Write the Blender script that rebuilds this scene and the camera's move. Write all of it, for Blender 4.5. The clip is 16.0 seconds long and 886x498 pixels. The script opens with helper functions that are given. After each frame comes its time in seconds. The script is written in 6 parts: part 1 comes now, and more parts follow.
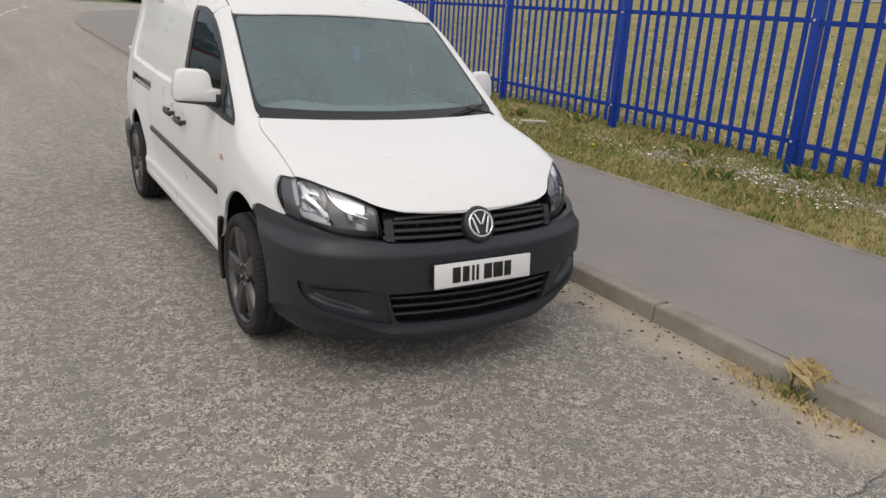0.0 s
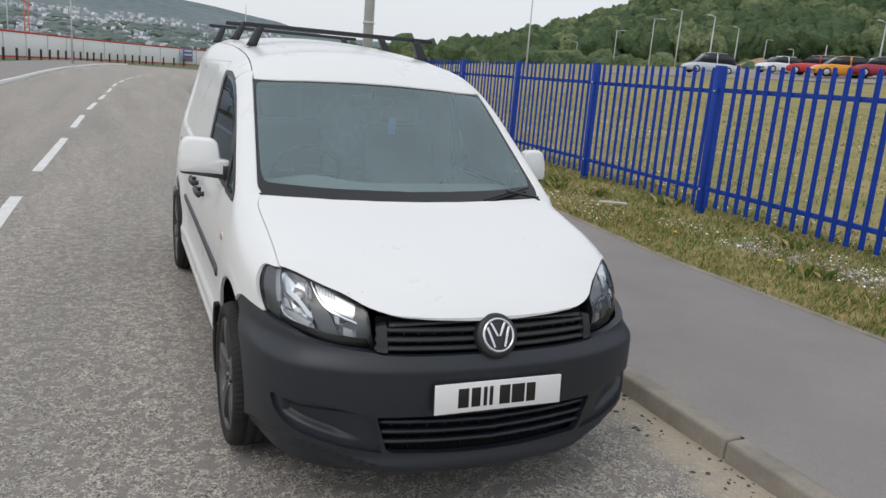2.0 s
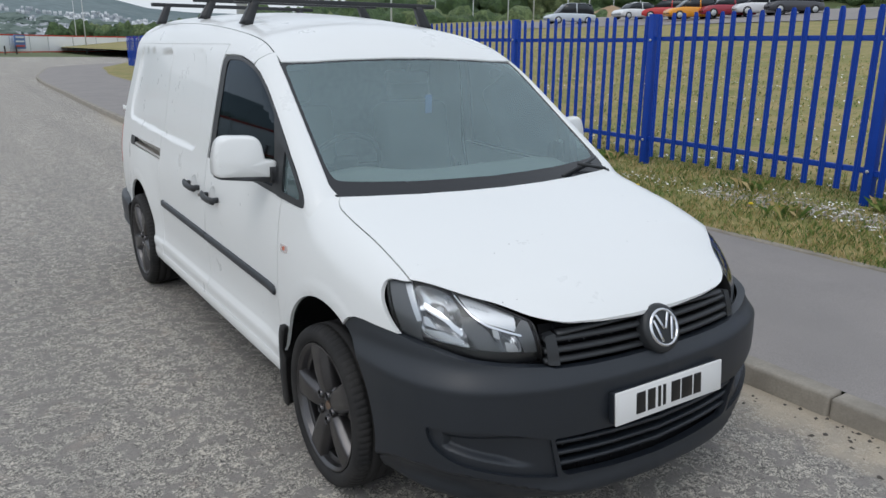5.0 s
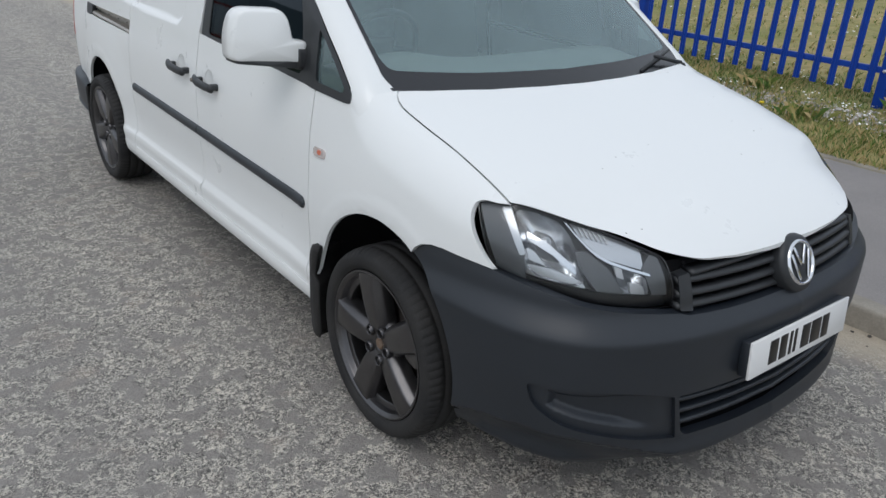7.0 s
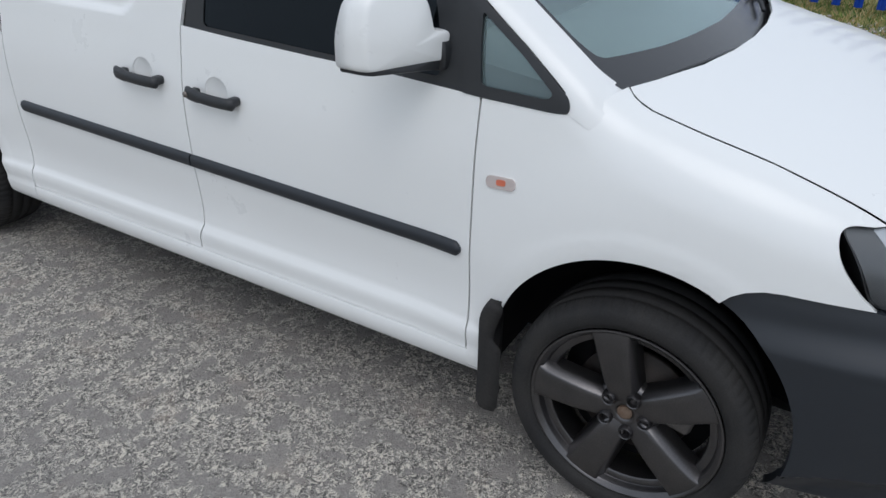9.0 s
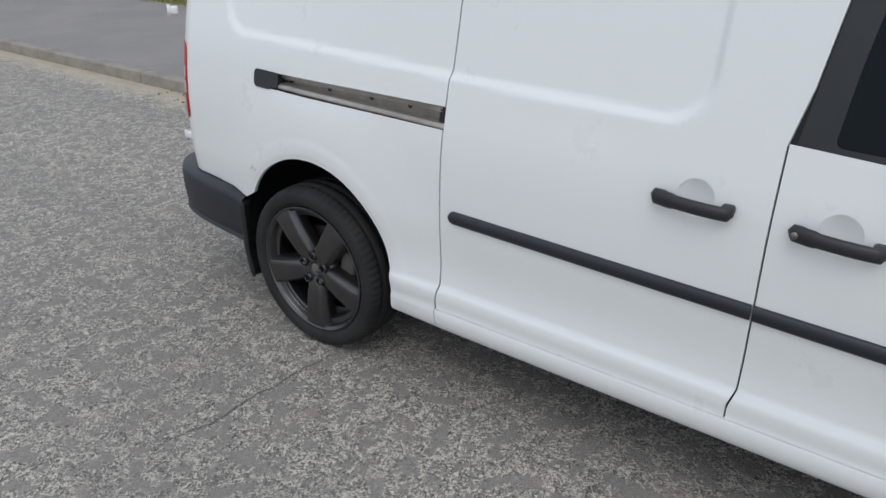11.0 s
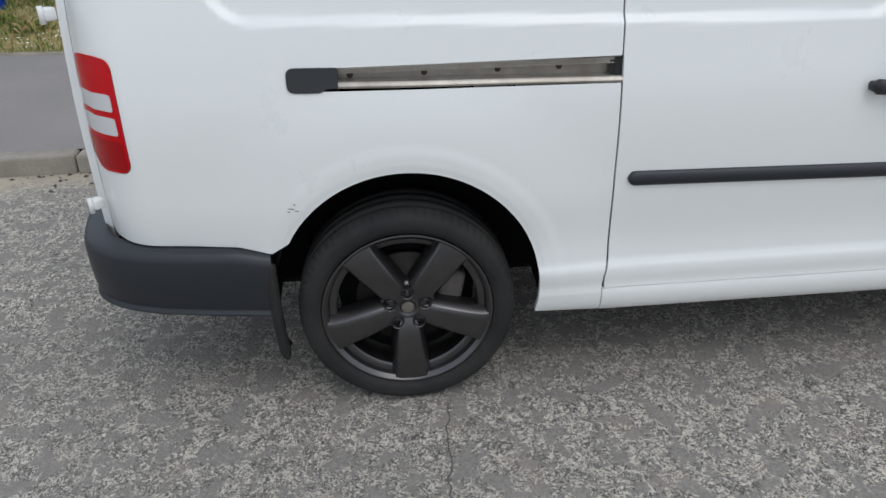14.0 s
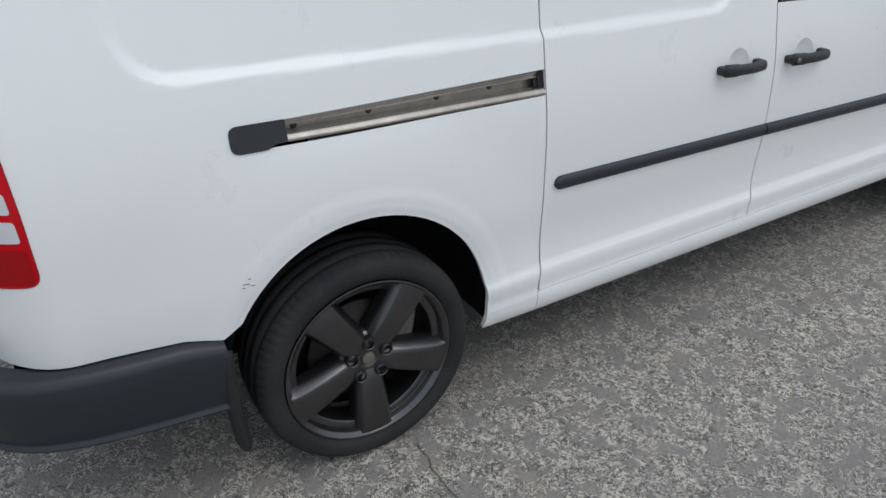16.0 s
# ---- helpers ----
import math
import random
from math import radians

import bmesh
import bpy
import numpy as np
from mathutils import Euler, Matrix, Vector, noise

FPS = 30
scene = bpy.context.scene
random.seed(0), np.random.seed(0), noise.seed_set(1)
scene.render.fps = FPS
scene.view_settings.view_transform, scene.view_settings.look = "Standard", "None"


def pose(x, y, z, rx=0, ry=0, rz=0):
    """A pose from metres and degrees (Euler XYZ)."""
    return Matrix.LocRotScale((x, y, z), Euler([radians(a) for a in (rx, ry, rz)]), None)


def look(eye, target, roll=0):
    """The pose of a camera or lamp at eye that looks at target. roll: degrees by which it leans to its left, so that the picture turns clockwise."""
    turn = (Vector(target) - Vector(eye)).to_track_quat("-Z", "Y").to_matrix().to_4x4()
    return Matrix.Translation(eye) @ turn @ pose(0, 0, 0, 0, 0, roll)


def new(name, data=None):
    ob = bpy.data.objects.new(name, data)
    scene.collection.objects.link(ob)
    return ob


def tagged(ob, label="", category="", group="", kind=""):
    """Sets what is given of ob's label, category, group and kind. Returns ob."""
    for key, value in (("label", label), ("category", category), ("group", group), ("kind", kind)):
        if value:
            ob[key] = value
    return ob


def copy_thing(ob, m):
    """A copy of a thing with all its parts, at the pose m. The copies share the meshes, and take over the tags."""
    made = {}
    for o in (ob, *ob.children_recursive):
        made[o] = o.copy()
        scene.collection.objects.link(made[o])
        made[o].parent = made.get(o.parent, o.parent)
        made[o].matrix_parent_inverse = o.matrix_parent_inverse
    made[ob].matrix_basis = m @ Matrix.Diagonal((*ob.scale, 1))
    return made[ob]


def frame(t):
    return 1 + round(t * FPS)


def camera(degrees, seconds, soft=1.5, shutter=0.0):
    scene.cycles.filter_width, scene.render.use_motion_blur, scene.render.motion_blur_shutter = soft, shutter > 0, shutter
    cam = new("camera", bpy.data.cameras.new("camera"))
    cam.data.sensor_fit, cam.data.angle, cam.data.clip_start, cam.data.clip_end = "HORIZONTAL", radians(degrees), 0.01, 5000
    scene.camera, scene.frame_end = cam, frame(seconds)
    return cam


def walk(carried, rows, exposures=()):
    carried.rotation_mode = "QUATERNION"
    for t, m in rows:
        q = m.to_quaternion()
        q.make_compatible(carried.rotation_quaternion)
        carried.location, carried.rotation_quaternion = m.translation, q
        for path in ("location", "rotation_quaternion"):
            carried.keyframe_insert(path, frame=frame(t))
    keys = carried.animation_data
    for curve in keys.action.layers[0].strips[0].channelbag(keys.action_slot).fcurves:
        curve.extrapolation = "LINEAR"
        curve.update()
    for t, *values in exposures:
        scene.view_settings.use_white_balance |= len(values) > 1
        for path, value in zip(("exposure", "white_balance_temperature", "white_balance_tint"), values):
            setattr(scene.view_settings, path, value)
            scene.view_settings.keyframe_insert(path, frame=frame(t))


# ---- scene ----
cam = camera(60.8, 16.0)
PATH = [
    (0, (-1.862, -3.589, 1.662), (-0.871, -1.962, 1.053), 3.4),
    (0.5, (-1.752, -3.377, 1.648), (-0.787, -1.749, 1.002), 3.2),
    (1, (-1.614, -3.217, 1.636), (-0.65, -1.614, 0.928), 2.9),
    (1.5, (-1.384, -3.222, 1.631), (-0.515, -1.513, 1.062), 4.5),
    (2, (-1.283, -3.183, 1.653), (-0.495, -1.4, 1.207), 4.6),
    (2.5, (-1.378, -3.061, 1.644), (-0.616, -1.268, 1.193), 3.2),
    (3, (-1.583, -2.885, 1.658), (-0.797, -1.113, 1.167), 1.5),
    (3.5, (-1.632, -2.685, 1.638), (-0.825, -0.927, 1.13), 0.4),
    (3.7, (-1.638, -2.594, 1.639), (-0.815, -0.842, 1.136), 0.1),
    (5.8, (-2.044, -2.332, 1.632), (-0.878, -0.811, 1.058), 2.1),
    (6, (-2.034, -2.276, 1.607), (-0.869, -0.768, 1.0), 2.6),
    (6.5, (-1.946, -2.045, 1.583), (-0.803, -0.566, 0.875), 3.4),
    (7, (-1.995, -1.749, 1.56), (-0.853, -0.313, 0.765), 3.2),
    (7.5, (-2.172, -1.421, 1.569), (-0.937, -0.118, 0.687), 2.3),
    (8, (-2.171, -1.047, 1.532), (-0.804, 0.079, 0.603), 2.1),
    (8.5, (-2.202, -0.732, 1.535), (-0.742, 0.264, 0.599), 2.3),
    (9, (-2.311, -0.389, 1.569), (-0.825, 0.545, 0.609), 0.4),
    (9.5, (-2.363, 0.002, 1.574), (-0.914, 1.022, 0.647), -0.4),
    (10, (-2.347, 0.403, 1.603), (-0.963, 1.565, 0.746), 0.1),
    (12.3, (-2.919, 1.941, 1.468), (-1.289, 2.686, 0.581), 0.1),
    (12.5, (-2.925, 2.072, 1.453), (-1.267, 2.736, 0.551), 0.0),
    (13, (-2.787, 2.44, 1.463), (-1.055, 2.88, 0.565), -1.8),
    (13.5, (-2.792, 2.751, 1.467), (-0.992, 2.88, 0.605), -3.6),
    (14, (-2.715, 3.033, 1.468), (-0.941, 2.906, 0.551), -1.7),
    (14.5, (-2.445, 3.275, 1.481), (-0.69, 3.052, 0.548), -3.8),
    (15, (-2.373, 3.428, 1.517), (-0.674, 2.907, 0.6), -2.5),
    (15.5, (-2.38, 3.608, 1.548), (-0.813, 2.779, 0.622), -1.7),
    (16, (-2.383, 3.684, 1.549), (-0.872, 2.781, 0.6), -1.3),
]
# stops, kelvin and tint of the clip's own automatic picture
GRADE = [(0.0, 0.14, 6980, 15), (1.0, 0.20, 7000, 15), (1.5, 0.2, 6800, 13), (2.0, 0.13, 6500, 12), (2.5, 0.10, 6250, 10), (3.5, 0.12, 6150, 10), (7.0, 0.08, 6120, 10), (9.0, 0.08, 6030, 11), (10.2, 0.08, 6030, 11), (12.3, 0.10, 6300, 10), (14.0, 0.12, 6150, 10), (16.0, 0.06, 6080, 10)]
walk(cam, [(t, look(eye, target, roll)) for t, eye, target, roll in PATH], GRADE)

# ---- sky and sun: bright overcast ----
world = bpy.data.worlds.new("world")
scene.world = world
world.use_nodes = True
wn, wl = world.node_tree.nodes, world.node_tree.links
sky = wn.new("ShaderNodeTexSky")
sky.sky_type = "NISHITA"
sky.sun_disc = False
sky.sun_elevation, sky.sun_rotation = radians(57), radians(243)
sky.air_density, sky.dust_density = 1.0, 4.0
wmix = wn.new("ShaderNodeMix")
wmix.data_type = "RGBA"
wmix.inputs[0].default_value = 0.75
wl.new(sky.outputs[0], wmix.inputs[6])
wmix.inputs[7].default_value = (8.6, 9.05, 9.4, 1)
wl.new(wmix.outputs[2], wn["Background"].inputs[0])
wn["Background"].inputs[1].default_value = 0.1
sun = new("sun", bpy.data.lights.new("sun", "SUN"))
sun.data.energy, sun.data.angle, sun.data.color = 0.5, radians(35), (1.0, 0.97, 0.92)
sun.matrix_world = look((0, 0, 30), Vector((0, 0, 30)) - Vector((-0.48, -0.24, 0.84)))
scene.view_settings.exposure = 0.0


# ---- materials ----
def mat(name, color, rough=0.6, metal=0.0, coat=0.0, spec=0.5):
    m = bpy.data.materials.new(name)
    m.use_nodes = True
    b = m.node_tree.nodes["Principled BSDF"]
    b.inputs["Base Color"].default_value = (*color, 1)
    b.inputs["Roughness"].default_value = rough
    b.inputs["Metallic"].default_value = metal
    b.inputs["Coat Weight"].default_value = coat
    b.inputs["Coat Roughness"].default_value = 0.05
    b.inputs["Specular IOR Level"].default_value = spec
    return m


class Nodes:
    """Short hand for the node tree of one material."""

    def __init__(self, m):
        self.t = m.node_tree
        self.b = self.t.nodes["Principled BSDF"]

    def add(self, kind, **inputs):
        n = self.t.nodes.new(kind)
        for k, v in inputs.items():
            n.inputs[k.replace("_", " ")].default_value = v
        return n

    def link(self, a, b):
        self.t.links.new(a, b)

    def coords(self, scale=1.0, which="Object"):
        tc, mp = self.add("ShaderNodeTexCoord"), self.add("ShaderNodeMapping")
        self.link(tc.outputs[which], mp.inputs[0])
        mp.inputs["Scale"].default_value = scale if hasattr(scale, "__len__") else (scale,) * 3
        return mp.outputs[0]

    def noise(self, vec, scale, detail=4, rough=0.55):
        n = self.add("ShaderNodeTexNoise", Scale=scale, Detail=detail, Roughness=rough)
        self.link(vec, n.inputs["Vector"])
        return n.outputs[0]

    def ramp(self, fac, *stops):
        n = self.add("ShaderNodeValToRGB")
        while len(n.color_ramp.elements) < len(stops):
            n.color_ramp.elements.new(0.5)
        for e, (p, c) in zip(n.color_ramp.elements, stops):
            e.position = p
            e.color = (*c, 1) if hasattr(c, "__len__") else (c, c, c, 1)
        self.link(fac, n.inputs[0])
        return n.outputs[0]

    def mix(self, fac, a, b, blend="MIX"):
        n = self.add("ShaderNodeMix")
        n.data_type, n.blend_type = "RGBA", blend
        for sock, v in ((n.inputs[0], fac), (n.inputs[6], a), (n.inputs[7], b)):
            if hasattr(v, "is_output"):
                self.link(v, sock)
            elif hasattr(v, "__len__"):
                sock.default_value = (*v, 1)
            else:
                sock.default_value = v
        return n.outputs[2]

    def bump(self, height, strength, distance=0.01, normal=None):
        n = self.add("ShaderNodeBump", Strength=strength, Distance=distance)
        self.link(height, n.inputs["Height"])
        if normal:
            self.link(normal, n.inputs["Normal"])
        self.link(n.outputs[0], self.b.inputs["Normal"])
        return n.outputs[0]

    def color(self, out):
        self.link(out, self.b.inputs["Base Color"])

    def rough(self, out):
        self.link(out, self.b.inputs["Roughness"])


def grainy(name, a, b, scale, rough=0.7, bump=0.3, distance=0.004, fine=None, metal=0.0, coat=0.0, which="Object", spec=0.5):
    """A surface whose colour wanders between a and b at two scales, with a fine relief."""
    m = mat(name, a, rough, metal, coat, spec)
    n = Nodes(m)
    v = n.coords(which=which)
    big = n.noise(v, scale, 5)
    small = n.noise(v, fine or scale * 12, 3)
    c = n.mix(n.ramp(big, (0.3, 0.0), (0.7, 1.0)), a, b)
    c = n.mix(n.ramp(small, (0.3, 0.0), (0.75, 0.55)), c, tuple(x * 0.55 for x in a))
    n.color(c)
    if bump:
        n.bump(small, bump, distance)
    return m


def paint(name, color, rough=0.28, dirt=(0.45, 0.42, 0.37), amount=0.012):
    """Road-worn car paint with a clear coat, a faint film of dust."""
    m = mat(name, color, rough, 0, 0.35)
    n = Nodes(m)
    v = n.coords()
    dust_sheen = n.mix(0.5, n.ramp(n.noise(v, 2.3, 6, 0.7), (0.25, 0.0), (0.85, amount)), n.ramp(n.noise(v, 60, 4, 0.7), (0.3, 0.0), (0.8, amount)))
    n.color(n.mix(dust_sheen, color, dirt))
    n.rough(n.ramp(n.noise(v, 3.5, 6, 0.7), (0.2, rough * 0.94), (0.8, rough * 1.08)))
    return m


def glass_mat(name, tint, fres=1.5, dust_sheen=0.0, gloss=(1, 1, 1)):
    """A thin pane: clear tinted glass under a mirror gloss, with sky reflection mixed in as a pale diffuse veil."""
    m = bpy.data.materials.new(name)
    m.use_nodes = True
    t = m.node_tree
    t.nodes.remove(t.nodes["Principled BSDF"])
    tr, gl, mx, fr = (t.nodes.new(k) for k in ("ShaderNodeBsdfTransparent", "ShaderNodeBsdfGlossy", "ShaderNodeMixShader", "ShaderNodeFresnel"))
    tr.inputs[0].default_value = (*tint, 1)
    gl.inputs[0].default_value = (*gloss, 1)
    gl.inputs["Roughness"].default_value = 0.03
    fr.inputs[0].default_value = fres
    base = tr.outputs[0]
    if dust_sheen:
        df, m2, tc, nz, rp = (t.nodes.new(k) for k in ("ShaderNodeBsdfDiffuse", "ShaderNodeMixShader", "ShaderNodeTexCoord", "ShaderNodeTexNoise", "ShaderNodeMapRange"))
        # pale teal diffuse colour stands in for the sky's sheen on the pane
        df.inputs[0].default_value = (0.52, 0.70, 0.73, 1)
        nz.inputs["Scale"].default_value, nz.inputs["Detail"].default_value = 3.0, 6.0
        t.links.new(tc.outputs["Object"], nz.inputs["Vector"])
        t.links.new(nz.outputs[0], rp.inputs[0])
        rp.inputs[3].default_value, rp.inputs[4].default_value = dust_sheen * 0.6, dust_sheen * 1.4
        t.links.new(rp.outputs[0], m2.inputs[0])
        t.links.new(base, m2.inputs[1])
        t.links.new(df.outputs[0], m2.inputs[2])
        base = m2.outputs[0]
    t.links.new(fr.outputs[0], mx.inputs[0])
    t.links.new(base, mx.inputs[1])
    t.links.new(gl.outputs[0], mx.inputs[2])
    t.links.new(mx.outputs[0], t.nodes["Material Output"].inputs[0])
    return m


WHITE = paint("white_van_paint", (0.80, 0.81, 0.80))
PLASTIC = grainy("charcoal_bumper_plastic", (0.0115, 0.0155, 0.0220), (0.0155, 0.0200, 0.0275), 3, 0.45, 0.10, 0.0006, 700, spec=0.6)
BLACK = mat("black_rubber", (0.008, 0.008, 0.009), 0.6)
TRIM = grainy("black_trim", (0.020, 0.022, 0.025), (0.028, 0.030, 0.033), 6, 0.45, 0.1, 0.001, 700)
LINER = mat("dark_arch_liner", (0.006, 0.006, 0.007), 0.9, spec=0.2)
TYRE = grainy("worn_tyre_rubber", (0.022, 0.022, 0.023), (0.042, 0.040, 0.038), 7, 0.75, 0.2, 0.001, 220, spec=0.2)
RIM = grainy("matt_graphite_alloy", (0.105, 0.103, 0.106), (0.135, 0.13, 0.132), 14, 0.30, 0.05, 0.001, 400, metal=0.9)
STEEL = grainy("dull_steel", (0.30, 0.29, 0.28), (0.22, 0.17, 0.13), 18, 0.45, 0.1, 0.001, 300, metal=0.9)
CHROME = mat("chrome", (0.75, 0.76, 0.78), 0.08, 1.0)
GLASS = glass_mat("windscreen_glass", (0.84, 0.94, 0.92), 1.62, 0.19, (0.84, 0.97, 1.0))
DARKGLASS = glass_mat("tinted_side_glass", (0.035, 0.042, 0.046), 1.45, 0.0, (0.46, 0.54, 0.62))
CLEAR = glass_mat("clear_lens", (0.92, 0.94, 0.95), 1.45)


# ---- mesh helpers ----
from mathutils.geometry import delaunay_2d_cdt


def mesh_of(name, verts, faces, material, smooth=True):
    me = bpy.data.meshes.new(name)
    me.from_pydata([tuple(map(float, v)) for v in verts], [], [tuple(map(int, f)) for f in faces])
    if material:
        me.materials.append(material)
    if smooth:
        me.polygons.foreach_set("use_smooth", [True] * len(me.polygons))
    me.update()
    return me


def adopt(ob, parent):
    ob.parent = parent
    ob.matrix_parent_inverse = Matrix.Translation(-parent.matrix_basis.translation) if parent.parent is None else Matrix()
    return ob


def part(name, bm, material, parent=None, label="", smooth=True):
    """Links a bmesh, or a finished mesh, as one object under a thing or a part."""
    if isinstance(bm, bmesh.types.BMesh):
        me = bpy.data.meshes.new(name)
        bm.to_mesh(me)
        bm.free()
        me.materials.append(material)
        me.polygons.foreach_set("use_smooth", [smooth] * len(me.polygons))
    else:
        me = bm
    ob = new(name, me)
    if parent:
        ob.parent = parent
    return tagged(ob, label) if label else ob


def thing(name, label, category, group="", kind="", place=None):
    ob = new(name)
    ob.empty_display_size = 0.2
    if place is not None:
        ob.matrix_basis = place
    return tagged(ob, label, category, group, kind)


def box(bm, size, at=(0, 0, 0), turn=(0, 0, 0), bevel=0.0, segments=2):
    """Adds a bevelled block to bm."""
    r = bmesh.ops.create_cube(bm, size=1, matrix=pose(*at, *turn) @ Matrix.Diagonal((*size, 1)))
    if bevel:
        es = list({e for v in r["verts"] for e in v.link_edges})
        bmesh.ops.bevel(bm, geom=es, offset=bevel, segments=segments, affect="EDGES", profile=0.5)
    return bm


def rod(bm, a, b, r0, r1=None, seg=12, caps=True):
    """Adds a round bar from a to b."""
    a, b = Vector(a), Vector(b)
    d = b - a
    m = Matrix.Translation((a + b) / 2) @ d.to_track_quat("Z", "Y").to_matrix().to_4x4()
    bmesh.ops.create_cone(bm, cap_ends=caps, segments=seg, radius1=r0, radius2=r0 if r1 is None else r1, depth=d.length, matrix=m)
    return bm


def lathe(profile, seg=48, axis="x"):
    """Verts and faces of a profile of (radius, along) turned round an axis."""
    n = len(profile)
    V, Fc = [], []
    for i in range(seg):
        a = 2 * math.pi * i / seg
        for r, h in profile:
            V.append((h, r * math.cos(a), r * math.sin(a)) if axis == "x" else (r * math.cos(a), r * math.sin(a), h))
    for i in range(seg):
        j = (i + 1) % seg
        for k in range(n - 1):
            Fc.append((i * n + k, j * n + k, j * n + k + 1, i * n + k + 1))
    return V, Fc


def catmull(xs, ys, x):
    """A smooth curve through (xs, ys), read at x."""
    xs, ys, x = np.asarray(xs, float), np.asarray(ys, float), np.clip(np.asarray(x, float), xs[0], xs[-1])
    m = np.gradient(ys, xs)
    i = np.clip(np.searchsorted(xs, x) - 1, 0, len(xs) - 2)
    h = xs[i + 1] - xs[i]
    t = (x - xs[i]) / h
    return (2 * t**3 - 3 * t**2 + 1) * ys[i] + (t**3 - 2 * t**2 + t) * h * m[i] + (3 * t**2 - 2 * t**3) * ys[i + 1] + (t**3 - t**2) * h * m[i + 1]


def rounded(poly, r, seg=6):
    """The polygon with rounded corners; r may be one number or one for each corner."""
    out, n = [], len(poly)
    rs = r if hasattr(r, "__len__") else [r] * n
    for i in range(n):
        a, b, c = (Vector(poly[k % n]) for k in (i - 1, i, i + 1))
        d0, d1 = (a - b), (c - b)
        k = min(rs[i], d0.length * 0.48, d1.length * 0.48)
        if k < 1e-5:
            out.append(tuple(b))
            continue
        p, q = b + d0.normalized() * k, b + d1.normalized() * k
        for s in range(seg + 1):
            t = s / seg
            out.append(tuple((1 - t) ** 2 * p + 2 * t * (1 - t) * b + t * t * q))
    return out


def resample(poly, step):
    out, n = [], len(poly)
    for i in range(n):
        a, b = np.array(poly[i], float), np.array(poly[(i + 1) % n], float)
        k = max(1, int(np.ceil(np.linalg.norm(b - a) / step)))
        out += [a + (b - a) * j / k for j in range(k)]
    return np.array(out)


def inside(P, poly):
    """Which of the points P lie in the polygon."""
    x, y = P[:, 0], P[:, 1]
    r = np.zeros(len(P), bool)
    a, b = np.asarray(poly), np.roll(np.asarray(poly), -1, 0)
    for (x0, y0), (x1, y1) in zip(a, b):
        if y0 != y1:
            r ^= ((y0 > y) != (y1 > y)) & (x < (x1 - x0) * (y - y0) / (y1 - y0) + x0)
    return r


def fill(outline, holes=(), h=0.03):
    """Triangles that fill an outline with holes, with a fine grid inside. Gives points, triangles, and loops of the rims."""
    loops = [resample(l, h) for l in (outline, *holes)]
    P, E, idx = [], [], []
    for l in loops:
        o = len(P)
        idx.append(list(range(o, o + len(l))))
        P += list(l)
        E += [(o + i, o + (i + 1) % len(l)) for i in range(len(l))]
    P = np.array(P)
    lo, hi = P.min(0), P.max(0)
    gx, gy = np.meshgrid(np.arange(lo[0], hi[0], h), np.arange(lo[1], hi[1], h))
    gx[1::2] += h / 2
    G = np.stack([gx.ravel(), gy.ravel()], 1)
    G = G[inside(G, loops[0])]
    for l in loops[1:]:
        G = G[~inside(G, l)]
    if len(G):
        d = np.array([np.min(((P - g) ** 2).sum(1)) for g in G])
        G = G[d > (0.45 * h) ** 2]
    A = np.vstack([P, G]) if len(G) else P
    v, e, f, *_ = delaunay_2d_cdt([Vector(p) for p in A], E, [], 0, 1e-7)
    V = np.array([tuple(p) for p in v])
    T = np.array([t for t in f if len(t) == 3])
    C = V[T].mean(1)
    keep = inside(C, loops[0])
    for l in loops[1:]:
        keep &= ~inside(C, l)
    return V, T[keep]


def skinned(name, outline, fn, material, parent, holes=(), h=0.03, depth=0.014, flip=False, label="", d=0.0):
    """A panel of sheet metal: the outline filled and laid on the surface fn(points, depth), with its rims folded inwards."""
    V, T = fill(outline, holes, h)
    if flip:
        T = T[:, ::-1]
    X = fn(V, d)
    faces, verts = [tuple(t) for t in T], list(X)
    if depth:
        edges = {}
        for a, b, c in T:
            for p, q in ((a, b), (b, c), (c, a)):
                edges[(p, q)] = 1
        rim = [(p, q) for p, q in edges if (q, p) not in edges]
        ids = sorted({p for e in rim for p in e})
        o = len(verts)
        top = {p: o + i for i, p in enumerate(ids)}
        bot = {p: o + len(ids) + i for i, p in enumerate(ids)}
        verts += [X[p] for p in ids] + list(fn(V[ids], d + depth))
        faces += [(top[q], top[p], bot[p], bot[q]) for p, q in rim]
    me = mesh_of(name, verts, faces, material)
    # the surface's own normals, so that the sheet reflects evenly
    e = 0.0015
    u, w = fn(V + np.array([e, 0.0]), d) - X, fn(V + np.array([0.0, e]), d) - X
    N = np.cross(u, w)
    N /= np.maximum(np.linalg.norm(N, axis=1, keepdims=True), 1e-12)
    own = np.empty(3 * len(me.vertices))
    me.vertex_normals.foreach_get("vector", own)
    own = own.reshape(-1, 3)
    N *= np.where((N * own[:len(N)]).sum(1, keepdims=True) < 0, -1.0, 1.0)
    own[:len(N)] = N
    me.normals_split_custom_set_from_vertices(own.tolist())
    return part(name, me, None, parent, label)


def smoothstep(a, b, x):
    t = np.clip((x - a) / (b - a), 0, 1)
    return t * t * (3 - 2 * t)


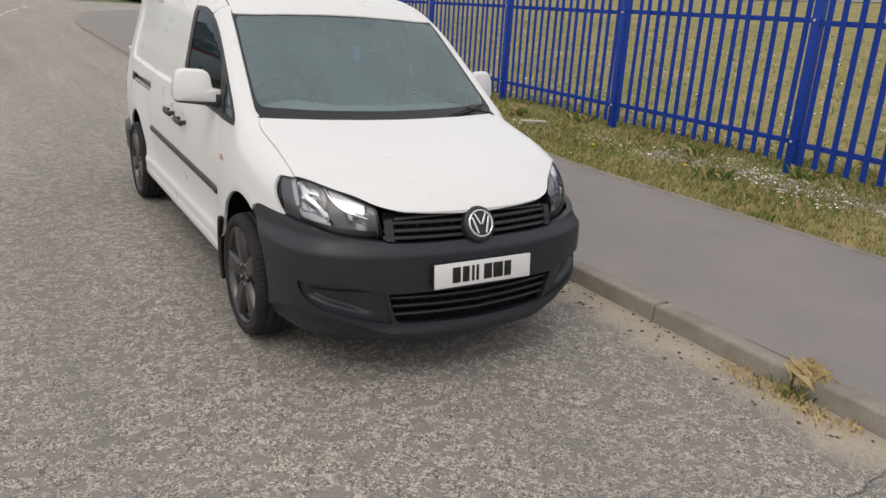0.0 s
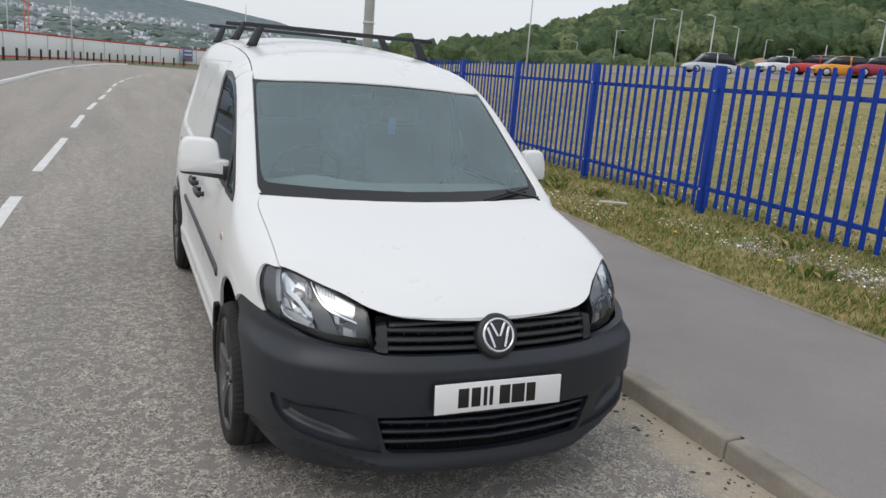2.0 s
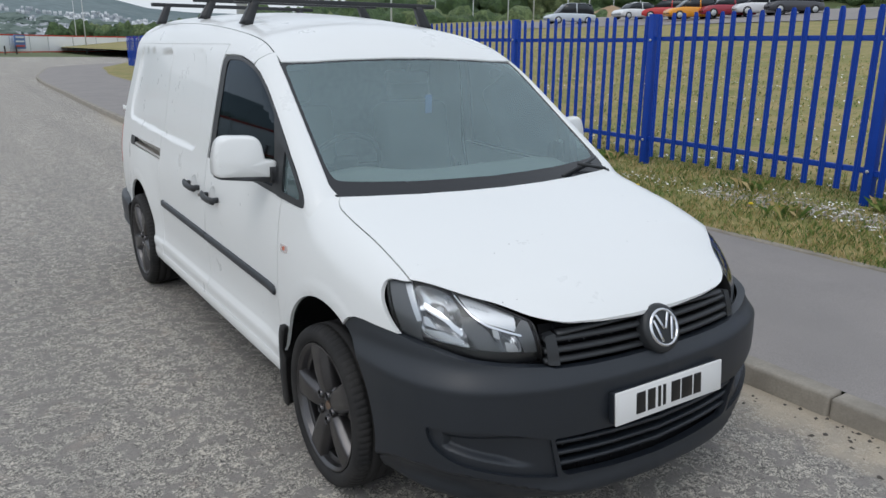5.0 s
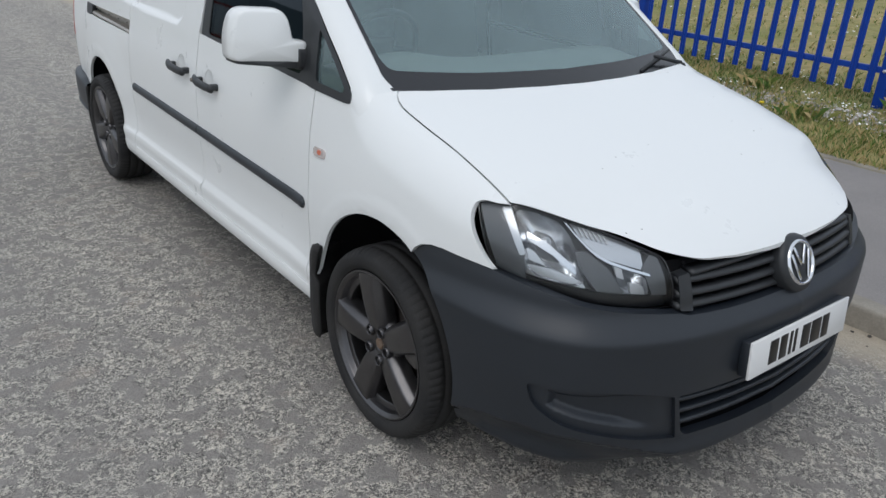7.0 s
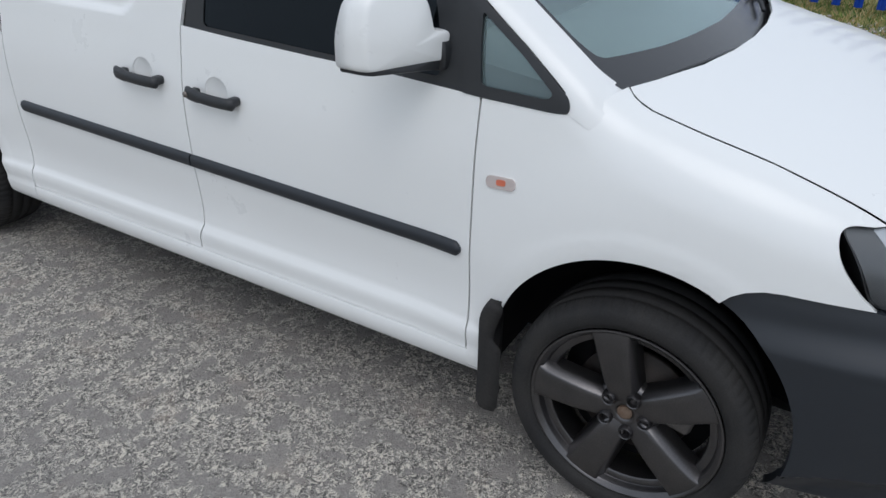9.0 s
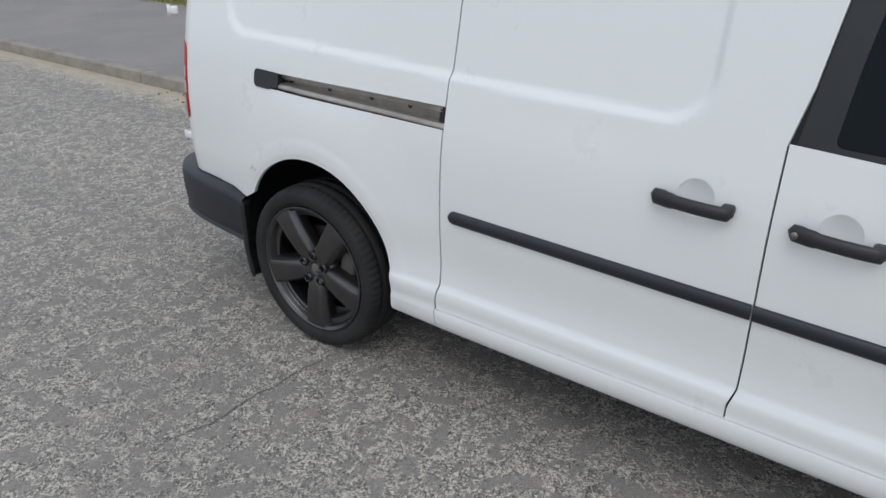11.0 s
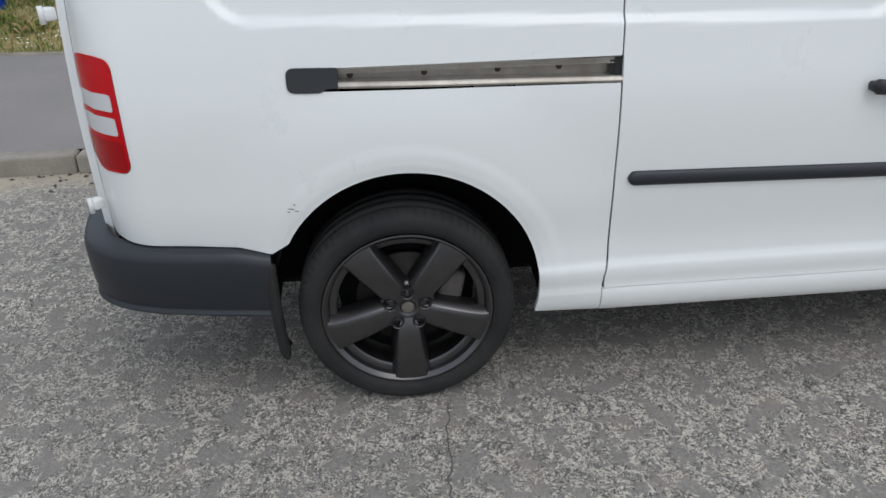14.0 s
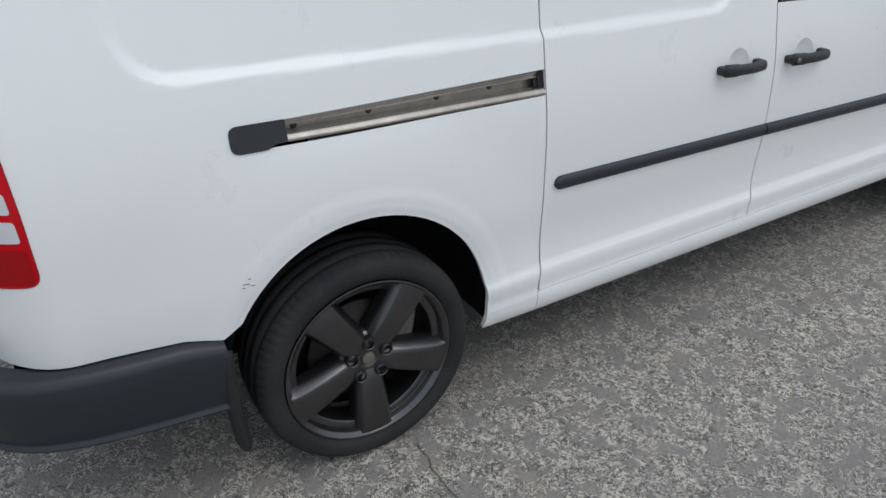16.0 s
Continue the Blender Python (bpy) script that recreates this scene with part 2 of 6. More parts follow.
# ---- ground, road, pavement ----
def road_material():
    """Surface dressing: pale chippings and crevices in worn bitumen, worn in patches, sandy beside the kerb."""
    m = mat("surface_dressed_road", (0.2, 0.2, 0.19), 0.85)
    n = Nodes(m)
    v = n.coords()
    bend = n.add("ShaderNodeTexNoise", Scale=26.0, Detail=2.0)
    n.link(v, bend.inputs["Vector"])
    warp = n.mix(0.026, v, bend.outputs[1], "LINEAR_LIGHT")
    chip = n.add("ShaderNodeTexVoronoi", Scale=60.0, Randomness=1.0)
    n.link(warp, chip.inputs["Vector"])
    worm = n.add("ShaderNodeTexNoise", Scale=40.0, Detail=2.5, Roughness=0.6, Distortion=1.8)
    n.link(v, worm.inputs["Vector"])
    worm = worm.outputs[0]
    flake = n.add("ShaderNodeTexNoise", Scale=70.0, Detail=2.0, Roughness=0.55, Distortion=2.2)
    n.link(v, flake.inputs["Vector"])
    flake = flake.outputs[0]
    c = n.ramp(chip.outputs["Color"], (0.1, (0.20, 0.184, 0.165)), (0.5, (0.33, 0.306, 0.274)), (0.8, (0.54, 0.50, 0.44)), (0.97, (0.80, 0.74, 0.65)))
    # pale flecks of worn chippings; crevice shade beside each is put in as dark colour
    c = n.mix(n.ramp(worm, (0.52, 0.0), (0.565, 0.9), (0.60, 0.9), (0.66, 0.1)), c, (0.86, 0.79, 0.67))
    c = n.mix(n.ramp(worm, (0.445, 0.0), (0.48, 0.95), (0.515, 0.0)), c, (0.03, 0.028, 0.026))
    c = n.mix(n.ramp(worm, (0.33, 0.8), (0.40, 0.0)), c, (0.075, 0.070, 0.066))
    c = n.mix(n.ramp(flake, (0.56, 0.0), (0.60, 0.75), (0.65, 0.0)), c, (0.85, 0.79, 0.69))
    c = n.mix(n.ramp(flake, (0.38, 0.9), (0.45, 0.0)), c, (0.035, 0.033, 0.031))
    # smooth islands where the bitumen has risen
    spots = n.ramp(n.noise(v, 12, 4, 0.6), (0.52, 0.0), (0.57, 0.85))
    c = n.mix(spots, c, (0.262, 0.243, 0.222))
    fat = n.ramp(n.noise(v, 2.2, 5, 0.62), (0.52, 0.0), (0.72, 0.35))
    c = n.mix(fat, c, (0.30, 0.28, 0.256))
    warm = n.ramp(n.noise(v, 5.3, 4), (0.58, 0.0), (0.76, 0.32))
    c = n.mix(warm, c, (0.58, 0.455, 0.36))
    lanes = n.ramp(n.noise(n.coords((0.9, 0.07, 1)), 1.6, 3), (0.35, 0.0), (0.7, 0.45))
    c = n.mix(lanes, c, (0.20, 0.19, 0.178))
    # sand and grit along the kerb
    sx_ = n.add("ShaderNodeSeparateXYZ")
    n.link(v, sx_.inputs[0])
    wob = n.noise(v, 3.1, 5, 0.65)
    add = n.add("ShaderNodeMath")
    add.operation = "MULTIPLY_ADD"
    n.link(wob, add.inputs[0])
    add.inputs[1].default_value = 0.75
    n.link(sx_.outputs[0], add.inputs[2])
    mr = n.add("ShaderNodeMapRange")
    mr.inputs[1].default_value, mr.inputs[2].default_value, mr.inputs[3].default_value, mr.inputs[4].default_value = 1.30, 1.60, 0.0, 0.85
    n.link(add.outputs[0], mr.inputs[0])
    grit = n.mix(n.noise(v, 130, 3), (0.40, 0.34, 0.26), (0.66, 0.57, 0.44))
    m2 = n.add("ShaderNodeMapRange")
    m2.inputs[1].default_value, m2.inputs[2].default_value, m2.inputs[3].default_value, m2.inputs[4].default_value = 13.0, 18.0, 1.0, 0.0
    n.link(sx_.outputs[1], m2.inputs[0])
    mu = n.add("ShaderNodeMath")
    mu.operation = "MULTIPLY"
    n.link(mr.outputs[0], mu.inputs[0])
    n.link(m2.outputs[0], mu.inputs[1])
    c = n.mix(mu.outputs[0], c, grit)
    n.color(c)
    smooth = n.mix(spots, worm, (0.5, 0.5, 0.5))
    n.bump(n.mix(0.35, smooth, flake), 1.0, 0.017)
    return m


ASPHALT = road_material()
PAVE = grainy("pavement_tarmac", (0.255, 0.238, 0.229), (0.325, 0.297, 0.28), 1.1, 0.85, 0.9, 0.004, 150)
CONC = grainy("kerb_concrete", (0.38, 0.345, 0.29), (0.22, 0.20, 0.17), 5, 0.9, 0.6, 0.004, 90)
SOIL = grainy("dry_soil_and_thatch", (0.22, 0.20, 0.08), (0.42, 0.34, 0.17), 1.3, 0.95, 0.8, 0.03, 22, which="Object")
MEADOW = grainy("meadow_grass", (0.20, 0.215, 0.06), (0.42, 0.315, 0.145), 0.9, 0.95, 0.8, 0.05, 9)
FARGRASS = grainy("far_green", (0.09, 0.12, 0.045), (0.14, 0.16, 0.07), 0.01, 0.95, 0.0)
BLUE = grainy("blue_fence_paint", (0.006, 0.046, 0.33), (0.009, 0.058, 0.40), 5, 0.45, 0.1, 0.001, 200, spec=0.25)
LINEPAINT = grainy("worn_road_paint", (0.86, 0.86, 0.84), (0.68, 0.68, 0.66), 6, 0.8, 0.5, 0.003, 120)
GALV = grainy("galvanised_steel", (0.60, 0.62, 0.63), (0.52, 0.54, 0.55), 3, 0.5, 0.0)


def strip(name, rows, material, parent=None, kind="structure", label="", category=""):
    """A sheet through rows of points."""
    n = len(rows[0])
    V = [p for r in rows for p in r]
    Fc = [(i * n + k, i * n + k + 1, (i + 1) * n + k + 1, (i + 1) * n + k) for i in range(len(rows) - 1) for k in range(n - 1)]
    ob = part(name, mesh_of(name, V, Fc, material), None, parent)
    return tagged(ob, label, category, "", kind)


KY = (-60, -10, 0, 18, 25, 33, 38, 44, 53, 60, 68, 80)
KX = (1.31, 1.31, 1.31, 1.33, 1.52, 1.72, 2.06, 2.92, 4.6, 8.2, 16.0, 40.0)
LY = (-60, 0, 20, 36, 44, 60, 74, 88, 100)
LX = (-6.1, -6.0, -5.7, -5.24, -5.17, -4.66, -3.6, -1.94, 1.0)
CY = (-40, 0, 6, 12, 18, 23, 27.5, 39.6, 52, 58, 66, 72, 77, 85)
CX = (-2.5, -2.35, -2.31, -2.17, -2.05, -1.87, -1.68, -1.2, -0.05, 0.8, 2.1, 5.0, 6.6, 10.5)


_ty = np.arange(-60, 100, 0.25)
_kx, _lx = catmull(KY, KX, np.minimum(_ty, 79)), catmull(LY, LX, np.minimum(_ty, 99))


def kx(y):
    """Where the near kerb runs."""
    return float(np.interp(y, _ty, _kx))


def lx(y):
    """Where the far kerb runs."""
    return float(np.interp(y, _ty, _lx))


def pw(y):
    """Width of the pavement."""
    return float(np.interp(y, (-60, 2.5, 6.5, 20), (2.20, 2.22, 2.64, 3.2)))


ys = np.concatenate([np.arange(-40, 66, 0.75)])
far_rows = [[(lx(y) + (60 - lx(y)) * k, y, 0.0) for k in np.linspace(0, 1, 8)] for y in (72, 80, 88, 96)]
road = strip("road", [[(lx(y) + (kx(y) + 0.02 - lx(y)) * k, y, 0.0) for k in np.linspace(0, 1, 8)] for y in ys] + far_rows, ASPHALT, label="grey surface-dressed asphalt road", category="road")
pavement = strip("pavement", [[(kx(y) + a, y, z) for a, z in ((0.10, 0.104), (0.6, 0.106), (1.4, 0.11), (pw(y) + 0.05, 0.113))] for y in ys], PAVE, label="dark tarmac pavement beside the road", category="pavement")
pavement_far = strip("pavement_far", [[(lx(y) - a, y, z) for a, z in ((5.0, 0.09), (0.12, 0.10), (0.0, 0.10), (-0.005, -0.02))] for y in np.concatenate([ys[::4], [72, 80, 88, 96]])], PAVE, label="tarmac pavement across the road", category="pavement")
kerb_far = strip("kerb_far", [[(lx(y) - a, y, z) for a, z in ((0.16, 0.102), (0.16, 0.118), (-0.012, 0.118), (-0.016, -0.01))] for y in np.concatenate([ys[::4], [72, 80, 88, 96]])], LINEPAINT, label="pale kerb across the road", category="kerb")


def rise(x, y):
    """Height of the ground beside the pavement."""
    k = kx(y) + pw(y)
    z = 0.113 + 0.145 * min(max((x - k) / 1.5, 0), 1) + max(0, x - 5.6 - 0.05 * max(0, y)) * 0.088
    return min(z, 4.9) + 0.03 * noise.noise((x * 0.8, y * 0.8, 0)) * min(1, max(0, x - k) * 2)


rows = []
for y in np.concatenate([np.arange(-30, 40, 0.5), np.arange(40, 66, 2), np.arange(66, 200, 8)]):
    k = kx(y) + pw(y) if y < 66 else 16.0
    xs = np.concatenate([np.linspace(k, k + 2.2, 12), np.linspace(k + 2.8, k + 12, 12), np.linspace(k + 14, k + 60, 14), [k + 90, k + 150]])
    rows.append([(x, y, rise(x, min(y, 64)) if x < k + 59 else 4.9) for x in xs])
verge = strip("verge", rows, MEADOW, label="dry grass verge and meadow rising behind the fence", category="grass")
ground = strip("ground", [[(x, y, -0.08) for x in (-3000, -200, 0, 200, 3000)] for y in (-3000, -300, 0, 300, 3500)], FARGRASS, label="open green ground to the horizon", category="ground")

# road markings
for y0, y1 in [(-10.4, -6.3), (-4.2, 0.0), (2.0, 6.13), (8.06, 12.3), (14.42, 17.8), (19.75, 22.9), (24.6, 27.5), (29.6, 33.0), (35.0, 38.5), (40.5, 44.0), (46.0, 49.5), (51.8, 55.0), (57.6, 61.0), (64.5, 68.0), (71.5, 75.0)]:
    rows = [[(float(catmull(CY, CX, y)) + a, y, 0.004) for a in (-0.062, 0.062)] for y in np.linspace(y0, y1, 6)]
    strip("road_marking", rows, LINEPAINT, label="worn white centre line dash", category="road marking")

# kerb stones
kerb = tagged(new("kerb"), "worn concrete kerb along the pavement", "kerb", "", "structure")
bm = box(bmesh.new(), (0.125, 0.905, 0.26), (0, 0, -0.026), bevel=0.018, segments=3)
bmesh.ops.subdivide_edges(bm, edges=[e for e in bm.edges if e.calc_length() > 0.5], cuts=8)
for v in bm.verts:
    v.co += 0.003 * Vector(noise.noise_vector(v.co * 9))
stone = part("kerb_stone", bm, CONC, kerb)
joints = [-0.757 - 0.914 * i for i in range(9, 0, -1)] + [-0.757 + 0.914 * i for i in range(0, 66)]
for i, yk in enumerate(joints):
    a, b = Vector((kx(yk), yk)), Vector((kx(yk + 0.905), yk + 0.905))
    o = stone if i == 0 else new("kerb_stone", stone.data)
    o.parent = kerb
    c = (a + b) / 2
    o.matrix_basis = pose(c.x + 0.055, c.y + 0.004, random.uniform(-0.003, 0.003), random.uniform(-0.3, 0.3), random.uniform(-0.6, 0.6), -math.degrees(math.atan2(b.x - a.x, b.y - a.y)) + random.uniform(-0.2, 0.2))
# thin edging at the back of the pavement
edging = strip("path_edging", [[(kx(y) + pw(y) + a + 0.02 * noise.noise((y * 0.9, 0, 3)), y, z) for a, z in ((0.0, 0.10), (0.0, 0.128), (0.05, 0.130), (0.05, 0.10))] for y in ys[40:]], CONC, label="thin concrete edging behind the pavement", category="edging")

# palisade fence
fence = thing("fence", "blue steel palisade fence with tall flat pales", "fence")


def fx(y):
    return 5.025 + 0.0615 * y


lean_f = -math.degrees(math.atan(0.0615))
bm = bmesh.new()
box(bm, (0.076, 0.010, 1.90), (0, -0.04, 0.95), bevel=0.003)
box(bm, (0.076, 0.010, 1.90), (0, 0.04, 0.95), bevel=0.003)
box(bm, (0.010, 0.074, 1.90), (0, 0, 0.95), bevel=0.003)
box(bm, (0.010, 0.088, 1.90), (-0.04, 0, 0.95), bevel=0.003)
post = part("fence_post", bm, BLUE, fence)
rows = []
for z in (0.10, 1.70, 1.745, 1.755):
    k = 1.0 if z < 1.72 else (0.75 if z < 1.75 else 0.4)
    rows.append([(dx, dy * k, z) for dx, dy in ((0.006, -0.034), (-0.004, -0.026), (-0.010, -0.012), (-0.002, 0.0), (-0.010, 0.012), (-0.004, 0.026), (0.006, 0.034), (0.004, 0.0))])
n = 8
V = [p for r in rows for p in r]
Fc = [(i * n + k, i * n + (k + 1) % n, (i + 1) * n + (k + 1) % n, (i + 1) * n + k) for i in range(3) for k in range(n)] + [tuple(range(24, 32))]
pale = part("pale", mesh_of("pale", V, Fc, BLUE, False), None, fence)
bm = bmesh.new()
box(bm, (0.05, 2.76, 0.006), (0.0, 0, 0.022), bevel=0.001)
box(bm, (0.006, 2.76, 0.05), (-0.022, 0, 0), bevel=0.001)
rail = part("fence_rail", bm, BLUE, fence)
bm = rod(bmesh.new(), (-0.066, 0, 0), (-0.05, 0, 0), 0.016, 0.012, seg=8)
bolt = part("rail_bolt", bm, GALV, fence)
posts = [3.97 + 2.83 * i for i in range(-4, 15)]
first = {"post": post, "rail": rail, "pale": pale, "bolt": bolt}


def fence_piece(key, m):
    o = first.pop(key, None)
    if o is None:
        src_ = {"post": post, "rail": rail, "pale": pale, "bolt": bolt}[key]
        o = new(src_.name.split(".")[0], src_.data)
    o.parent = fence
    o.matrix_basis = m


for i, py in enumerate(posts):
    zb = 0.258 + 0.02 * noise.noise((py * 0.3, 0, 0))
    fence_piece("post", pose(fx(py), py, zb - 0.13, random.uniform(-0.5, 0.5), random.uniform(-0.5, 0.5), lean_f))
    for zr in (0.305, 1.475):
        fence_piece("rail", pose(fx(py + 1.415) - 0.0, py + 1.415, zb + zr, 0, 0, lean_f))
        fence_piece("bolt", pose(fx(py), py, zb + zr, 0, 0, lean_f))
    for k in range(16):
        yy = py + 0.125 + k * 0.172
        fence_piece("pale", pose(fx(yy) - 0.036, yy, zb + random.uniform(-0.008, 0.008), random.uniform(-0.5, 0.5), random.uniform(-0.4, 0.4), lean_f))


# ---- verge plants ----
GREEN = mat("grass_blades", (0.12, 0.19, 0.035), 0.8)
n = Nodes(GREEN)
geo = n.add("ShaderNodeNewGeometry")
n.color(n.ramp(geo.outputs["Random Per Island"], (0.0, (0.05, 0.115, 0.016)), (0.3, (0.12, 0.20, 0.036)), (0.5, (0.23, 0.26, 0.065)), (0.66, (0.36, 0.28, 0.11)), (0.8, (0.46, 0.34, 0.155)), (1.0, (0.58, 0.46, 0.24))))
PETAL = mat("daisy_petals", (0.85, 0.85, 0.82), 0.8)
YELLOW = mat("dandelion_yellow", (0.75, 0.55, 0.02), 0.8)
rng = np.random.default_rng(5)


def blades(name, count, where, height, width, material, label, lush=None):
    V, Fc = [], []
    for _ in range(count):
        p = where()
        if p is None:
            continue
        x, y = p
        q = 0.5 + 0.5 * noise.noise((x * 1.1, y * 1.1, 2.0)) if lush is None else lush(x, y)
        z = rise(x, y) if x > kx(y) + 0.3 else 0.0
        for _k in range(3):
            a, h = rng.uniform(0, 6.283), height * rng.uniform(0.35, 1.0) * (0.4 + 0.9 * q)
            dx, dy, l = math.cos(a), math.sin(a), rng.uniform(0.2, 0.9) * h
            ox, oy = x + rng.normal(0, 0.012), y + rng.normal(0, 0.012)
            o = len(V)
            w = width * rng.uniform(0.6, 1.2)
            V += [(ox - dy * w, oy + dx * w, z - 0.005), (ox + dy * w, oy - dx * w, z - 0.005), (ox + dx * l * 0.4 + dy * w * 0.7, oy + dy * l * 0.4 - dx * w * 0.7, z + h * 0.6), (ox + dx * l, oy + dy * l, z + h)]
            Fc += [(o, o + 1, o + 2), (o, o + 2, o + 3)]
    return tagged(part(name, mesh_of(name, V, Fc, material), None), label, "grass", "", "stuff")


def in_verge():
    y = rng.uniform(-2.5, 15)
    x = kx(y) + pw(y) + 0.03 + 2.3 * rng.random() ** 1.15
    return x, y


def in_field():
    y = rng.uniform(-2, 30)
    return fx(y) + 0.4 + 14 * rng.random() ** 1.5, y


blades("grass", 22000, in_verge, 0.075, 0.0035, GREEN, "short mixed green and dry verge grass")
blades("meadow_grass", 16000, in_field, 0.075, 0.006, GREEN, "dry meadow grass behind the fence")


def weed_tuft(x, y, z, h, name, label, mt, count=70, spread=0.05):
    V, Fc = [], []
    for _ in range(count):
        a, l = rng.uniform(0, 6.283), h * rng.uniform(0.5, 1)
        dx, dy = math.cos(a), math.sin(a)
        ox, oy = x + rng.normal(0, spread), y + rng.normal(0, spread)
        lean_ = rng.uniform(0.1, 1.1) * l
        o, w = len(V), 0.003
        V += [(ox - dy * w, oy + dx * w, z), (ox + dy * w, oy - dx * w, z), (ox + dx * lean_ * 0.4 + dy * w, oy + dy * lean_ * 0.4 - dx * w, z + l * 0.65), (ox + dx * lean_, oy + dy * lean_, z + l * 0.8)]
        Fc += [(o, o + 1, o + 2), (o, o + 2, o + 3)]
    return tagged(part(name, mesh_of(name, V, Fc, mt), None), label, "weed", "", "stuff")


STRAW = mat("dry_straw", (0.55, 0.43, 0.22), 0.85)
weed_tuft(1.335, -1.73, 0.07, 0.12, "weed_tuft", "dry grass tuft growing at the kerb", STRAW, 150, 0.04)
weed_tuft(1.275, -1.70, 0.0, 0.09, "weed_tuft", "small green weed at the foot of the kerb", GREEN, 60, 0.05)
for k in range(7):
    weed_tuft(1.235 - 0.02 * (k % 3), -1.40 - 0.10 * k, 0.0, 0.035, "dead_grass", "dead grass lying along the kerb", STRAW, 70, 0.05)
for x, y in ((4.6, 6.2), (4.9, 6.6), (4.75, 5.4), (4.9, 2.2), (5.0, 0.9), (4.6, 7.4), (5.2, 4.5), (4.3, 1.4)):
    weed_tuft(x, y, rise(x, y), 0.16, "weed_tuft", "green weed tuft in the verge", GREEN, 90, 0.07)


def flowers(name, count, where, r, mt, label):
    V, Fc = [], []
    for _ in range(count):
        x, y = where()
        if noise.noise((x * 0.9, y * 0.9, 7.0)) < -0.05:
            continue
        z = rise(x, y) + rng.uniform(0.03, 0.065)
        o, rr = len(V), r * rng.uniform(0.7, 1.2)
        tx_, ty_ = rng.normal(0, 0.3), rng.normal(0, 0.3)
        V += [(x, y, z + 0.004)] + [(x + rr * math.cos(a), y + rr * math.sin(a), z + rr * (tx_ * math.cos(a) + ty_ * math.sin(a))) for a in np.linspace(0, 6.283, 7)[:-1]]
        Fc += [(o, o + 1 + k, o + 1 + (k + 1) % 6) for k in range(6)]
    return tagged(part(name, mesh_of(name, V, Fc, mt), None), label, "flowers", "", "stuff")


flowers("daisies", 2600, lambda: (lambda y: (kx(y) + pw(y) + 0.1 + 1.3 * rng.random(), y))(rng.uniform(-2.5, 14)), 0.011, PETAL, "small white daisies in the verge")
flowers("meadow_flowers", 4200, in_field, 0.016, PETAL, "pale flowers scattered in the meadow")
for x, y in ((4.25, 1.75), (4.32, 1.5), (4.1, 3.0), (4.9, -0.3)):
    bm = bmesh.new()
    bmesh.ops.create_uvsphere(bm, u_segments=10, v_segments=6, radius=0.022, matrix=pose(x, y, rise(x, y) + 0.075) @ Matrix.Diagonal((1, 1, 0.5, 1)))
    d = part("dandelion", bm, YELLOW)
    tagged(d, "yellow dandelion flower in the verge", "flower", "dandelions in the verge")
    part("stem", rod(bmesh.new(), (x, y, rise(x, y) - 0.01), (x, y, rise(x, y) + 0.07), 0.003, seg=6), GREEN, d)
# a patch of pale gravel below the fence and a splintered board
GRAVEL = mat("pale_gravel", (0.4, 0.38, 0.35), 0.9)
n = Nodes(GRAVEL)
n.color(n.ramp(n.add("ShaderNodeNewGeometry").outputs["Random Per Island"], (0.0, (0.22, 0.2, 0.18)), (1.0, (0.58, 0.55, 0.5))))


def pebbles(name, count, where, r0, r1, mt, label, cat, zf):
    """Many small angular stones in one mesh."""
    V, Fc = [], []
    base = [(1, 0, 0), (-1, 0, 0), (0, 1, 0), (0, -1, 0), (0, 0, 1), (0, 0, -1)]
    tri = [(0, 2, 4), (2, 1, 4), (1, 3, 4), (3, 0, 4), (2, 0, 5), (1, 2, 5), (3, 1, 5), (0, 3, 5)]
    for _ in range(count):
        x, y = where()
        r, a = rng.uniform(r0, r1), rng.uniform(0, 6.283)
        c, s = math.cos(a), math.sin(a)
        o = len(V)
        k = rng.uniform(0.6, 1.4, (6, 1))
        for p, q in zip(base, k):
            px, py, pz = (p[0] * r * q[0] * 1.25, p[1] * r * q[0] * 0.85, p[2] * r * q[0] * 0.6)
            V.append((x + px * c - py * s, y + px * s + py * c, zf(x, y) + r * 0.25 + pz))
        Fc += [tuple(o + i for i in t) for t in tri]
    return tagged(part(name, mesh_of(name, V, Fc, mt, False), None), label, cat, "", "stuff")


pebbles("gravel", 1500, lambda: (4.62 + rng.normal(0, 0.13), rng.uniform(-1.5, 2.6)), 0.008, 0.024, GRAVEL, "pale loose gravel in the verge", "gravel", rise)
pebbles("kerb_grit", 500, lambda: (1.29 - abs(rng.normal(0, 0.13)), rng.uniform(-3.5, 7)), 0.003, 0.014, mat("dark_grit", (0.09, 0.08, 0.07), 0.9), "dark grit lying along the kerb", "grit", lambda x, y: 0.0)
board = part("broken_board", box(bmesh.new(), (0.09, 0.34, 0.025), (4.55, 4.75, rise(4.55, 4.75) + 0.05), (0, 4, 62), 0.005), mat("bleached_wood", (0.6, 0.56, 0.5), 0.85))
tagged(board, "bleached broken board lying in the grass", "board")


# ---- distance: hoarding, lamps, car park, woods and hills ----
def at(az, dist, ex=-1.5, ey=-2.9):
    """A place that lies dist metres from the walk's start, az degrees from the road's line."""
    return ex + dist * math.sin(radians(az)), ey + dist * math.cos(radians(az))


